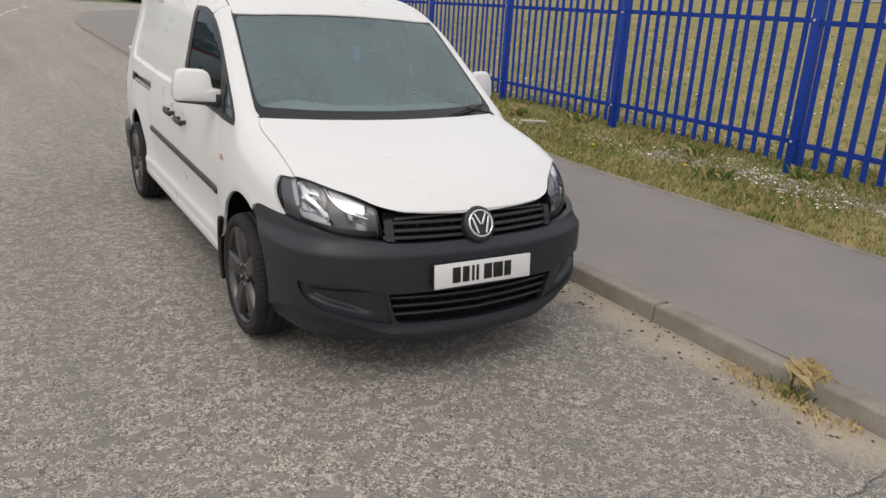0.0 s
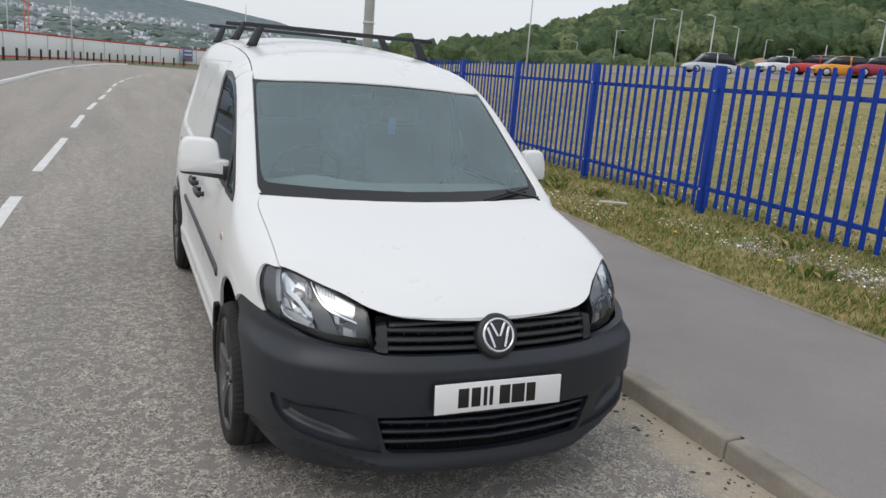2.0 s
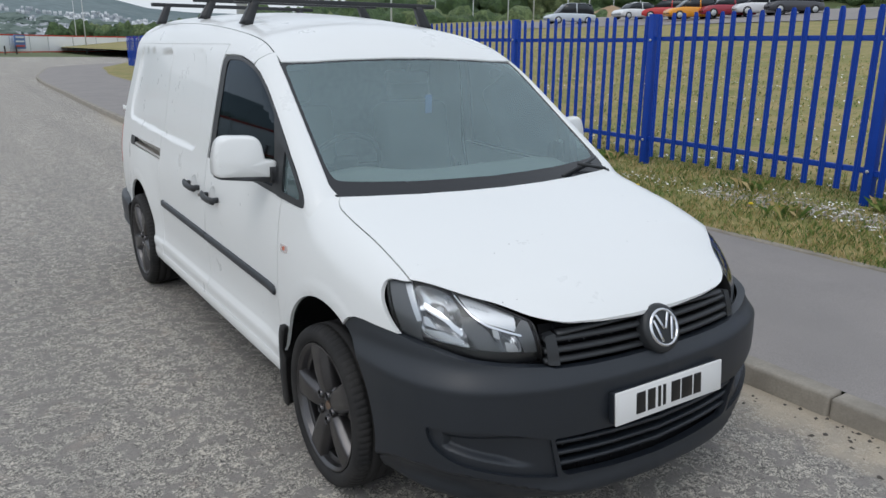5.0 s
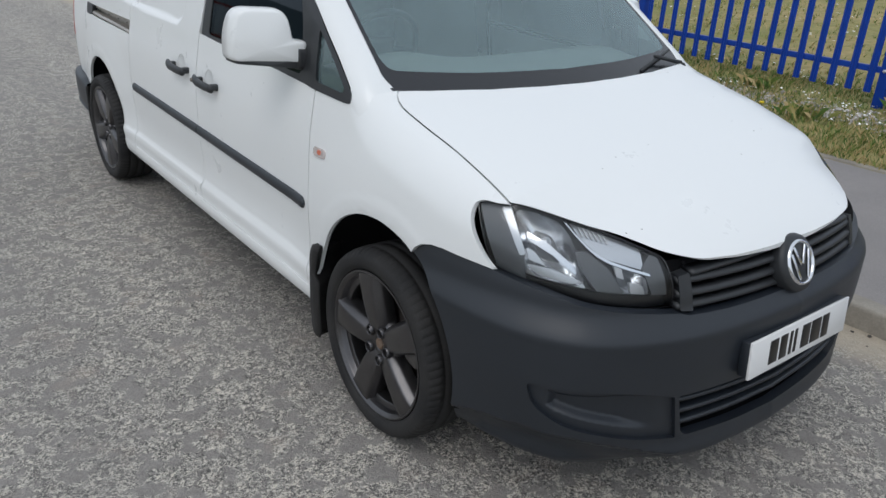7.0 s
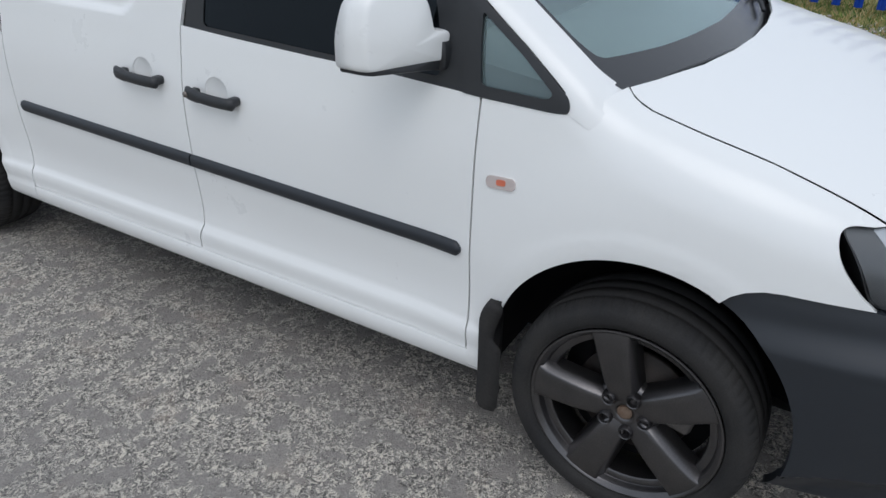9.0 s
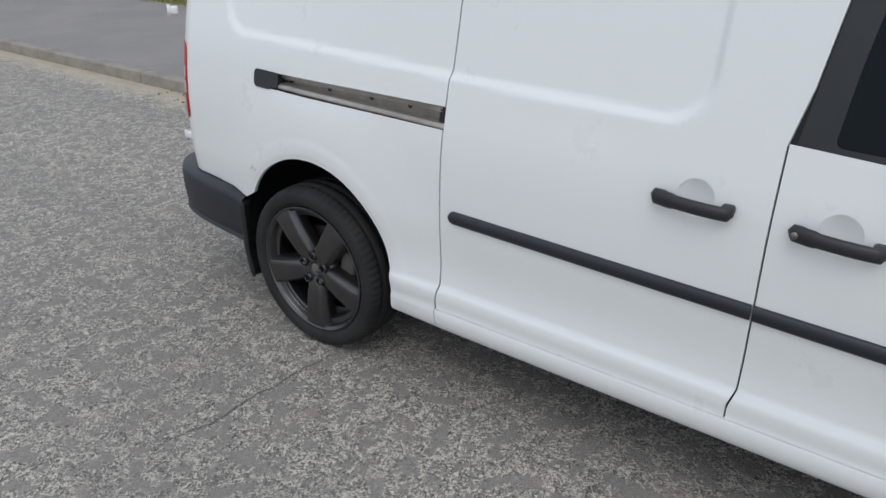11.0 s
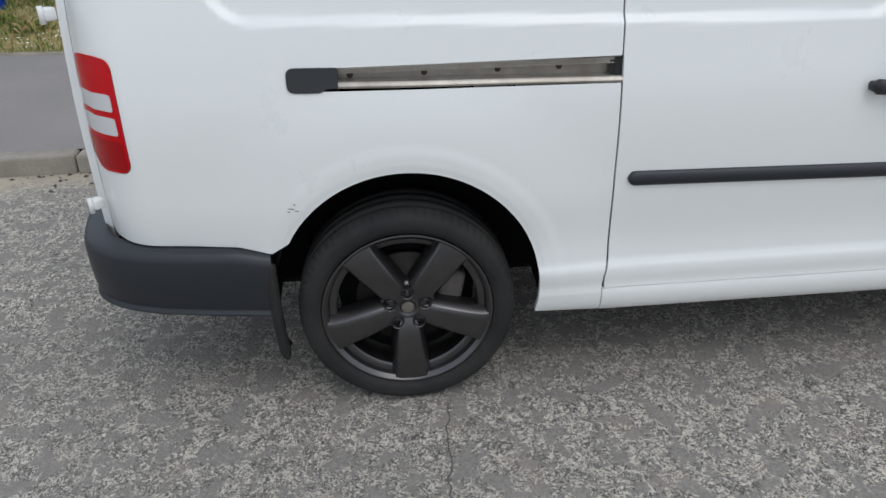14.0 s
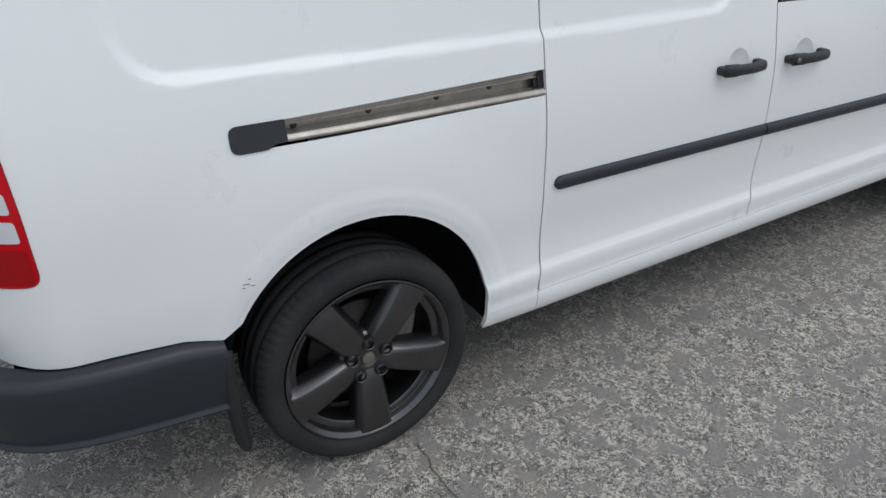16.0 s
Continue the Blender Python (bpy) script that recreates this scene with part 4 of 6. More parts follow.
def lean(z):
    return catmull((0.15, 0.205, 0.225, 0.25, 0.29, 0.34, 0.50, 0.60, 0.622, 0.630, 0.641, 0.68, 0.72, 0.80, 0.9), (0.05, 0.02, 0.006, 0.004, 0.012, 0.010, 0.0, 0.001, 0.002, 0.0045, 0.0125, 0.040, 0.050, 0.080, 0.12), z)


def groove(s, z):
    """The chin below the bumper's lamp recess."""
    a = np.abs(s)
    chin = np.interp(a, [0.0] + [s_of(x) for x in (0.41, 0.58, 0.71, 0.795, 0.835, 0.86)], (0.236, 0.247, 0.296, 0.335, 0.342, 0.325, 0.25))
    return 0.045 * smoothstep(0.0, 0.085, chin - z) + 0.020 * smoothstep(0.004, -0.012, z - chin) * smoothstep(0.3, 0.5, a)


def hollow(s, z):
    """The inner sunken field of the lamp recess."""
    a = np.abs(s)
    low = np.interp(a, [s_of(x) for x in (0.43, 0.55, 0.75, 0.79)], (0.304, 0.323, 0.384, 0.43))
    e = np.minimum(np.minimum(z - low - 0.028, 0.475 - z), (s_of(0.785) - a - 0.045) * 0.9)
    return 0.020 * smoothstep(0.0, 0.024, e) * smoothstep(s_of(0.48), s_of(0.62), a)


def on_nose(extra=0.0, relief=True):
    def fn(V, d):
        s, z = V[:, 0], V[:, 1]
        a = np.abs(s)
        back = lean(z) * np.interp(a, (0.0, 0.9, 1.25, 1.5), (1, 1, 0.5, 0.15)) + d - extra
        if relief:
            back = back + groove(s, z)
        x, y, tx, ty = (np.interp(a, _s, q) for q in (_px, _py, _tx, _ty))
        n = np.hypot(tx, ty)
        return np.stack([-np.sign(s + 1e-12) * (x - back * ty / n), y + back * tx / n, z], 1)
    return fn


van = thing("van", "white long panel van parked at the kerb with charcoal bumpers", "van")
DEG90 = PHI * math.pi / 2


def flank(name, pts, sx, material=WHITE, kind="cab", holes=(), h=0.03, depth=0.014, d=0.0, label="", parent=None):
    return skinned(name, S(pts, kind), on_body(kind, sx), material, parent or van, [S(q, kind) for q in holes], h, depth, sx < 0, label, d)


def top(name, pts, material, kind, holes=(), h=0.03, depth=0.014, d=0.0, label="", parent=None):
    return skinned(name, T(pts, kind), on_body(kind, -1), material, parent or van, [T(q, kind) for q in holes], h, depth, True, label, d)


def both(half):
    """A closed outline from the half on the driver's side, from the middle of one end to the middle of the other."""
    return list(half) + [(-x, y) for x, y in reversed(half)]


UPPER = [(1.285, 1.587), (1.17, 1.583), (1.065, 1.567), (0.97, 1.545), (0.89, 1.518), (0.78, 1.462), (0.72, 1.425), (0.634, 1.366), (0.511, 1.278), (0.42, 1.210), (0.346, 1.157), (0.27, 1.098)]
WINDOW = rounded([(1.460, 1.074), (1.446, 1.20), (1.418, 1.42), (1.402, 1.583)] + UPPER + [(0.242, 1.068), (0.240, 1.038), (0.268, 1.032), (0.46, 1.034), (0.736, 1.048), (0.971, 1.053), (1.287, 1.064)], [0.01, 0.05, 0.05, 0.03] + [0.05] * len(UPPER) + [0.02, 0.015, 0.02, 0.05, 0.05, 0.05, 0.05])
(FY, FZ), (RY, RZ) = ARCHES


def seam(y):
    """The roof seam above the doors."""
    x = float(np.interp(y, (0.84, 1.3, 3.85), (0.640, 0.612, 0.590)))
    z = root(lambda t: shape(np.array([x]), np.array([y]), t, "cab"), 0.3, 2.4, 1)[0]
    return (y, PHI * math.atan2(z - ZC, x))


def flank_p(y, z):
    x = root(lambda t: shape(t, np.array([y]), np.array([z]), "cab"), 0.0, 1.3, 1)[0]
    return (y, PHI * math.atan2(z - ZC, x))


A = ARCH_R
for sx in (-1, 1):
    # front wing
    edge = [(0.702, 0.138), (0.714, 0.126), (0.724, 0.105), (0.731, 0.07), (0.733, 0.02), (0.733, -0.05), (0.732, -0.15), (0.731, -0.30), (0.731, -0.423)]
    ex, ey = np.array([q[0] for q in edge]), np.array([q[1] for q in edge])
    yy = np.linspace(ey[0], ey[-1], 26)
    xx = np.interp(-yy, -ey, ex) + 0.0025
    zz = root(lambda t: shape(xx, yy, t, "hood"), 0.3, 2.4, len(yy))
    # the outline is walked by hand: up the door gap, along the screen foot, down the bonnet gap, round lamp and arch
    def line(p, q, n=12):
        return [(p[0] + (q[0] - p[0]) * i / n, p[1] + (q[1] - p[1]) * i / n) for i in range(n)]

    def flat(pts):
        y, z = np.array([p[0] for p in pts]), np.array([p[1] for p in pts])
        x = root(lambda t: shape(t, y, z, "hood"), 0.0, 1.3, len(y))
        return [(a, PHI * math.atan2(c - ZC, b)) for a, b, c in zip(y, x, z)]

    w = flat(line((0.447, 0.285), (0.447, 1.036)) + line((0.447, 1.036), (0.262, 1.031)) + line((0.262, 1.031), (0.222, 1.036), 4) + line((0.222, 1.036), (0.15, 1.070), 4))
    w += [(y, PHI * math.atan2(z - ZC, x)) for x, y, z in zip(xx, yy, zz)]
    lamp = [(-0.402, 0.904), (-0.362, 0.904), (-0.349, 0.886), (-0.366, 0.838), (-0.412, 0.780), (-0.450, 0.746)]
    lamp = list(zip(*(catmull(range(6), [p[i] for p in lamp], np.linspace(0, 5, 26)) for i in (0, 1))))
    front = [(-0.36, 0.750), (-0.285, 0.753), (-0.245, 0.750), (-0.21, 0.740), (-0.185, 0.724), (-0.165, 0.700)]
    a0 = math.degrees(math.atan2(0.700 - FZ, -0.165 - FY))
    w += flat(lamp + front + arc((FY, FZ), A, a0, -14, 30)[1:] + [(FY + A - 0.008, 0.285)])
    skinned("front_wing", w, on_body("hood", sx), WHITE, van, (), 0.016, 0.014, sx < 0, "white front wing with flared wheel arch")
    # front door: lower skin and window
    flank("front_door", [(0.452, 0.345), (0.452, 1.037), (0.736, 1.051), (0.971, 1.056), (1.287, 1.067), (1.474, 1.076), (1.470, 0.66), (1.473, 0.43), (1.487, 0.38), (1.487, 0.345)], sx, holes=[arc((1.329, 0.902), 0.047, 0, 360, 40)[:-1]], label="white front door", h=0.016 if sx < 0 else 0.04)
    # shallow dishes behind the pulls
    for cy, cz in ((1.329, 0.902), (1.655, 0.914)):
        def dish(V, d, cy=cy, cz=cz, sx=sx):
            P = on_body("cab", sx)(V, np.zeros(len(V)))
            r = np.hypot(P[:, 1] - cy, P[:, 2] - cz) / 0.047
            return on_body("cab", sx)(V, d + 0.0015 + 0.016 * np.clip(1 - r * r, 0, 1))
        skinned("handle_dish", S(arc((cy, cz), 0.0475, 0, 360, 40)[:-1]), dish, WHITE, van, (), 0.008, 0, sx < 0)
    # sliding door and rear quarter
    cant = 1.635
    flank("sliding_door", [(1.492, 0.345), (1.492, 0.385), (1.478, 0.43), (1.475, 0.66), (1.479, 1.07), (1.450, 1.20), (1.421, 1.42), (1.404, 1.59), (1.404, cant), (2.405, cant), (2.412, 1.2), (2.418, 1.03), (2.422, 0.7), (2.422, 0.43), (2.432, 0.38), (2.432, 0.345)], sx, holes=[arc((1.655, 0.914), 0.047, 0, 360, 40)[:-1]], label="white sliding side door with a pressed panel", h=0.0115 if sx < 0 else 0.04)
    quarter = [(2.44, 0.345), (2.437, 0.385), (2.428, 0.43), (2.427, 0.7), (2.424, 0.945), (2.423, 1.012), (2.417, 1.2), (2.41, cant), (3.845, cant), (3.845, 0.548), (3.76, 0.545), (3.46, 0.534), (3.372, 0.512)]
    quarter += arc((RY, RZ), A - 0.005, 23, 180 + 13, 34)[1:] + [(2.63, 0.272), (2.44, 0.262)]
    lampq = rounded([(3.80, 1.056), (3.711, 1.049), (3.705, 0.90), (3.704, 0.757), (3.80, 0.753), (3.838, 0.80), (3.838, 1.03)], [0.02, 0.03, 0.03, 0.03, 0.02, 0.03, 0.03])
    q2 = [(2.44, 0.345), (2.437, 0.385), (2.428, 0.43), (2.427, 0.7), (2.424, 0.944)] + list(reversed(rounded([(2.424, 1.010), (3.276, 1.011), (3.276, 0.956), (2.424, 0.944)], [0, 0.02, 0.02, 0])[1:-1])) + quarter[5:]
    flank("rear_quarter", q2, sx, holes=[lampq], label="white rear quarter panel with a flared arch", h=0.0115 if sx < 0 else 0.04)
    flank("sill", [(0.447, 0.341), (2.437, 0.341), (2.437, 0.258), (0.40, 0.258), (0.40, 0.282), (0.447, 0.282)], sx, label="white sill")
    rs = [seam(y) for y in np.linspace(0.862, 3.845, 50)]
    rs += [flank_p(y, z) for y, z in [(v, cant + 0.002) for v in np.linspace(3.845, 1.396, 36)] + [(1.400, 1.589), (1.285, 1.591), (1.17, 1.587), (1.065, 1.571), (0.988, 1.554), (0.95, 1.585), (0.92, 1.603)]]
    skinned("roof_side", rs, on_body("cab", sx), WHITE, van, (), 0.03, 0.01, sx < 0)
    # black rubber behind the gaps, window and frame
    for gap in ([(0.434, 0.25), (0.464, 0.25), (0.464, 1.04), (0.434, 1.04)], [(1.46, 0.33), (1.505, 0.33), (1.49, 0.66), (1.50, 1.08), (1.42, 1.5), (1.38, 1.67), (1.36, 1.5), (1.46, 1.07), (1.455, 0.66)], [(2.41, 0.33), (2.45, 0.33), (2.44, 0.94), (2.43, 1.7), (2.39, 1.7), (2.405, 0.94)], [(0.42, 0.335), (2.45, 0.335), (2.45, 0.352), (0.42, 0.352)]):
        flank("door_seal", gap, sx, BLACK, d=0.012, depth=0, h=0.05)
    fixed = rounded([(0.468, 1.222), (0.462, 1.130), (0.453, 1.062), (0.281, 1.056), (0.270, 1.070), (0.36, 1.145)], [0.010, 0.03, 0.016, 0.012, 0.012, 0.03])
    pane = rounded([(1.385, 1.086), (1.372, 1.25), (1.352, 1.40), (1.340, 1.568), (1.17, 1.569), (1.065, 1.553), (0.97, 1.531), (0.89, 1.503), (0.78, 1.446), (0.70, 1.395), (0.640, 1.35), (0.585, 1.20), (0.568, 1.066), (0.9, 1.070)], [0.02, 0.1, 0.05, 0.03, 0.05, 0.04, 0.04, 0.04, 0.04, 0.03, 0.02, 0.05, 0.02, 0.1])
    flank("window_frame", WINDOW, sx, TRIM, holes=[pane, fixed], d=0.004, depth=0.02, h=0.03)
    flank("quarter_frame", rounded([(0.505, 1.272), (0.500, 1.0375), (0.45, 1.0345), (0.262, 1.030), (0.226, 1.034), (0.230, 1.064), (0.27, 1.096), (0.346, 1.155), (0.42, 1.208)], [0.004, 0.004, 0.03, 0.02, 0.016, 0.03, 0.05, 0.05, 0.05]), sx, TRIM, holes=[fixed], d=-0.003, depth=0.014, h=0.015, label="black surround of the small fixed window")
    flank("side_window", pane, sx, DARKGLASS, d=0.008, depth=0, label="dark tinted side window")
    flank("quarter_window", fixed, sx, GLASS, d=0.008, depth=0, label="small fixed window")
    # A pillar with door frame round the window
    def yz(x, y):
        z = root(lambda t: shape(np.array([x]), np.array([y]), t, "cab"), 0.3, 2.4, 1)[0]
        return (y, PHI * math.atan2(z - ZC, x))

    pill = [yz(x, y) for x, y in zip(np.linspace(0.716, 0.646, 22), np.linspace(0.215, 0.835, 22))]
    pill = [yz(0.75, 0.115), yz(0.708, 0.118), yz(0.694, 0.142), yz(0.707, 0.172), yz(0.714, 0.195)] + pill + [yz(0.640, 0.862)]
    pill += [(y, PHI * math.atan2(z - ZC, root(lambda t: shape(t, np.array([y]), np.array([z]), "cab"), 0.0, 1.3, 1)[0])) for y, z in line((0.918, 1.602), (0.985, 1.553), 3) + [p for a, b in zip(UPPER[3:], UPPER[4:] + [(0.232, 1.066)]) for p in line((a[0], a[1] + 0.002), (b[0], b[1] + 0.002), 3)] + [(0.242, 1.066), (0.240, 1.040), (0.16, 1.0), (0.12, 0.99)]]
    def pillar(V, d, sx=sx):
        return on_body("cab", sx)(V, d + 0.009 * smoothstep(0.205, 0.145, V[:, 0]))

    skinned("windscreen_pillar", pill, pillar, WHITE, van, (), 0.02, 0.01, sx < 0)

# bonnet
ux = np.linspace(0, 0.728, 40)
lip = list(zip(ux, catmull((0.0, 0.15, 0.30, 0.40, 0.465, 0.557, 0.645, 0.70, 0.728), (-0.812, -0.808, -0.792, -0.764, -0.718, -0.606, -0.511, -0.452, -0.423), ux)))
bonnet = lip + [(0.7285, -0.30), (0.7295, -0.15), (0.7305, -0.05), (0.7305, 0.02), (0.7285, 0.069), (0.7215, 0.103), (0.712, 0.1235), (0.700, 0.135), (0.60, 0.105), (0.40, 0.055), (0.20, 0.030), (0.0, 0.022)]
top("bonnet", both(bonnet), WHITE, "hood", label="white bonnet with stone chips", h=0.022)
# windscreen with its black band
def eased(half):
    """The outline of both halves with its corners cut twice."""
    p = both(half)
    for _ in range(2):
        p = [((1 - k) * a[0] + k * b[0], (1 - k) * a[1] + k * b[1]) for a, b in zip(p, p[1:] + p[:1]) for k in (0.25, 0.75)]
    return p


glass_half = [(0.0, 0.815), (0.25, 0.821), (0.50, 0.838), (0.63, 0.856), (0.665, 0.850), (0.672, 0.74), (0.722, 0.29), (0.726, 0.200), (0.712, 0.150), (0.68, 0.134), (0.60, 0.106), (0.40, 0.060), (0.20, 0.036), (0.0, 0.029)]
clear_half = [(0.0, 0.787), (0.25, 0.792), (0.50, 0.806), (0.605, 0.822), (0.632, 0.818), (0.644, 0.735), (0.692, 0.31), (0.692, 0.260), (0.680, 0.222), (0.63, 0.206), (0.55, 0.186), (0.40, 0.154), (0.20, 0.132), (0.0, 0.124)]
top("screen_band", eased(glass_half), mat("black_screen_edge", (0.018, 0.019, 0.022), 0.2), "cab", holes=[eased(clear_half)], depth=0.004, d=0.006, label="black ceramic edge of the windscreen")
top("windscreen", eased(clear_half), GLASS, "cab", depth=0, d=0.0075, label="clear windscreen reflecting a grey sky", h=0.04)
# roof
roof_half = [(0.0, 0.797), (0.25, 0.800), (0.50, 0.814), (0.615, 0.834), (0.645, 0.846)]


redge = [(y, p + 0.004) for y, p in (seam(v) for v in np.linspace(0.862, 3.845, 50))]
xs_, ys_ = np.array([p[0] for p in roof_half]), np.array([p[1] for p in roof_half])
fx = np.linspace(0, 0.636, 16)
fy = np.interp(fx, xs_, ys_)
fz = root(lambda t: shape(fx, fy, t, "cab"), 0.3, 2.4, 16)
half = [(y, PHI * math.atan2(z - ZC, x)) for x, y, z in zip(fx, fy, fz)] + redge
ro = half + [(y, PHI * math.pi - a) for y, a in reversed(half[1:])]
skinned("roof", ro, on_body("cab", -1), WHITE, van, (), 0.05, 0.014, True, "white roof")
# back doors: a plain closing wall behind the corners
bm = bmesh.new()
zz = np.concatenate([np.linspace(0.50, 1.60, 12), np.linspace(1.63, float(root(lambda t: shape(np.array([0.05]), np.array([3.845]), t, "cab"), 0.3, 2.4, 1)[0]) - 0.004, 10)])
xw = root(lambda t: shape(t, np.full(22, 3.845), zz, "cab"), 0.0, 1.3, 22)
ring = [(-x, 3.846, z) for x, z in zip(xw, zz)] + [(x, 3.846, z) for x, z in zip(xw[::-1], zz[::-1])]
fv = [bm.verts.new(p) for p in ring]
bv = [bm.verts.new((p[0] * 0.97, 3.875, 0.51 + (p[2] - 0.5) * 0.985)) for p in ring]
for i in range(len(ring)):
    j = (i + 1) % len(ring)
    bm.faces.new((fv[i], fv[j], bv[j], bv[i]))
bm.faces.new(bv)
bm.normal_update()
part("back_door", bm, WHITE, van, "white hinged back door", smooth=False)

# bumper
halfb = [(0.0, 0.668), (s_of(0.30), 0.668), (s_of(0.44), 0.672), (s_of(0.47), 0.679), (s_of(0.60), 0.690), (s_of(0.72), 0.707), (s_of(0.80), 0.728), (s_of(0.835), 0.742), (float(np.interp(-0.36, _py, _s)), 0.747), (float(np.interp(-0.285, _py, _s)), 0.750), (float(np.interp(-0.245, _py, _s)), 0.747), (float(np.interp(-0.212, _py, _s)), 0.737), (float(np.interp(-0.19, _py, _s)), 0.722)]
ar = [(float(np.interp(y, _py, _s)), z) for y, z in arc((FY, FZ), A, math.degrees(math.atan2(0.697, 0)) + 26.5, 204, 18)]
halfb += ar + [(float(np.interp(-0.36, _py, _s)), 0.220), (s_of(0.79), 0.213), (s_of(0.70), 0.204), (s_of(0.4), 0.191), (0.0, 0.186)]
outb = halfb + [(-s, z) for s, z in reversed(halfb[1:-1])]
gs = s_of(0.45)
grille_hole = rounded([(-gs, 0.449), (gs, 0.449), (gs - 0.045, 0.305), (0, 0.284), (-gs + 0.045, 0.305)], [0.012, 0.012, 0.03, 0.2, 0.03])
recess = rounded([(s_of(0.462), 0.449), (s_of(0.56), 0.476), (s_of(0.66), 0.492), (s_of(0.788), 0.486), (s_of(0.780), 0.425), (s_of(0.745), 0.382), (s_of(0.65), 0.348), (s_of(0.55), 0.323), (s_of(0.425), 0.304)], [0.004, 0.05, 0.05, 0.018, 0.03, 0.04, 0.05, 0.05, 0.004])
other = [(-s, z) for s, z in recess][::-1]
skinned("front_bumper", outb, on_nose(), PLASTIC, van, [grille_hole, recess, other], 0.012, 0.03, True, "charcoal textured plastic front bumper")


def on_recess(V, d):
    return on_nose()(V, d + 0.012 + 1.25 * hollow(V[:, 0], V[:, 1]))


for o in (recess, other):
    skinned("lamp_blank", o, on_recess, PLASTIC, van, (), 0.006, 0, True, "blanked fog lamp recess")


# ---- the van: fittings ----
def grid_mesh(name, rows, material, closed=False, cap=False):
    """A mesh through rows of points; closed joins each row's ends."""
    n = len(rows[0])
    V = [p for r in rows for p in r]
    m = n if closed else n - 1
    Fc = [(i * n + k, i * n + (k + 1) % n, (i + 1) * n + (k + 1) % n, (i + 1) * n + k) for i in range(len(rows) - 1) for k in range(m)]
    if cap:
        Fc += [tuple(range(n))[::-1], tuple((len(rows) - 1) * n + k for k in range(n))]
    me = mesh_of(name, V, Fc, material)
    bm = bmesh.new()
    bm.from_mesh(me)
    bmesh.ops.recalc_face_normals(bm, faces=bm.faces)
    bm.to_mesh(me)
    bm.free()
    return me


def flank_x(y, z, kind="cab"):
    return float(root(lambda t: shape(t, np.array([y]), np.array([z]), kind), 0.0, 1.3, 1)[0])


def sharp(ob, angle=35):
    """Keeps edges past the angle hard."""
    me = ob.data
    bm = bmesh.new()
    bm.from_mesh(me)
    for e in bm.edges:
        e.smooth = not (len(e.link_faces) == 2 and e.calc_face_angle(0) > radians(angle))
    bm.to_mesh(me)
    bm.free()
    return ob


# wheels
def tyre_mesh():
    """A low tyre whose shoulder is cut by fine slots."""
    prof = [(0.238, 0.19), (0.262, 0.205), (0.290, 0.212), (0.303, 0.208), (0.311, 0.190), (0.314, 0.150), (0.311, 0.148), (0.311, 0.142), (0.315, 0.140), (0.3155, 0.108), (0.312, 0.106), (0.312, 0.100), (0.3155, 0.098),
            (0.315, 0.062), (0.311, 0.060), (0.311, 0.054), (0.3145, 0.052), (0.313, 0.036), (0.309, 0.022), (0.303, 0.010), (0.295, 0.003), (0.285, 0.000), (0.270, 0.000), (0.2565, 0.004), (0.2545, 0.008), (0.2520, 0.008), (0.2490, 0.012), (0.246, 0.018), (0.243, 0.022)]
    n = len(prof)
    V, Fc = [], []
    ang = [2 * math.pi * (i + f) / 76 for i in range(76) for f in (0.0, 0.38, 0.46, 0.54)]
    for i, a in enumerate(ang):
        for k, (r, h) in enumerate(prof):
            skew = 0.03 * (0.03 - h) / 0.03 if 16 <= k <= 20 else 0.0
            if i % 4 == 2 and 16 <= k <= 19:
                r -= 0.002
            V.append((h, r * math.cos(a + skew * 0.4), r * math.sin(a + skew * 0.4)))
    m = len(ang)
    Fc = [(i * n + k, ((i + 1) % m) * n + k, ((i + 1) % m) * n + k + 1, i * n + k + 1) for i in range(m) for k in range(n - 1)]
    return mesh_of("tyre", V, Fc, TYRE)


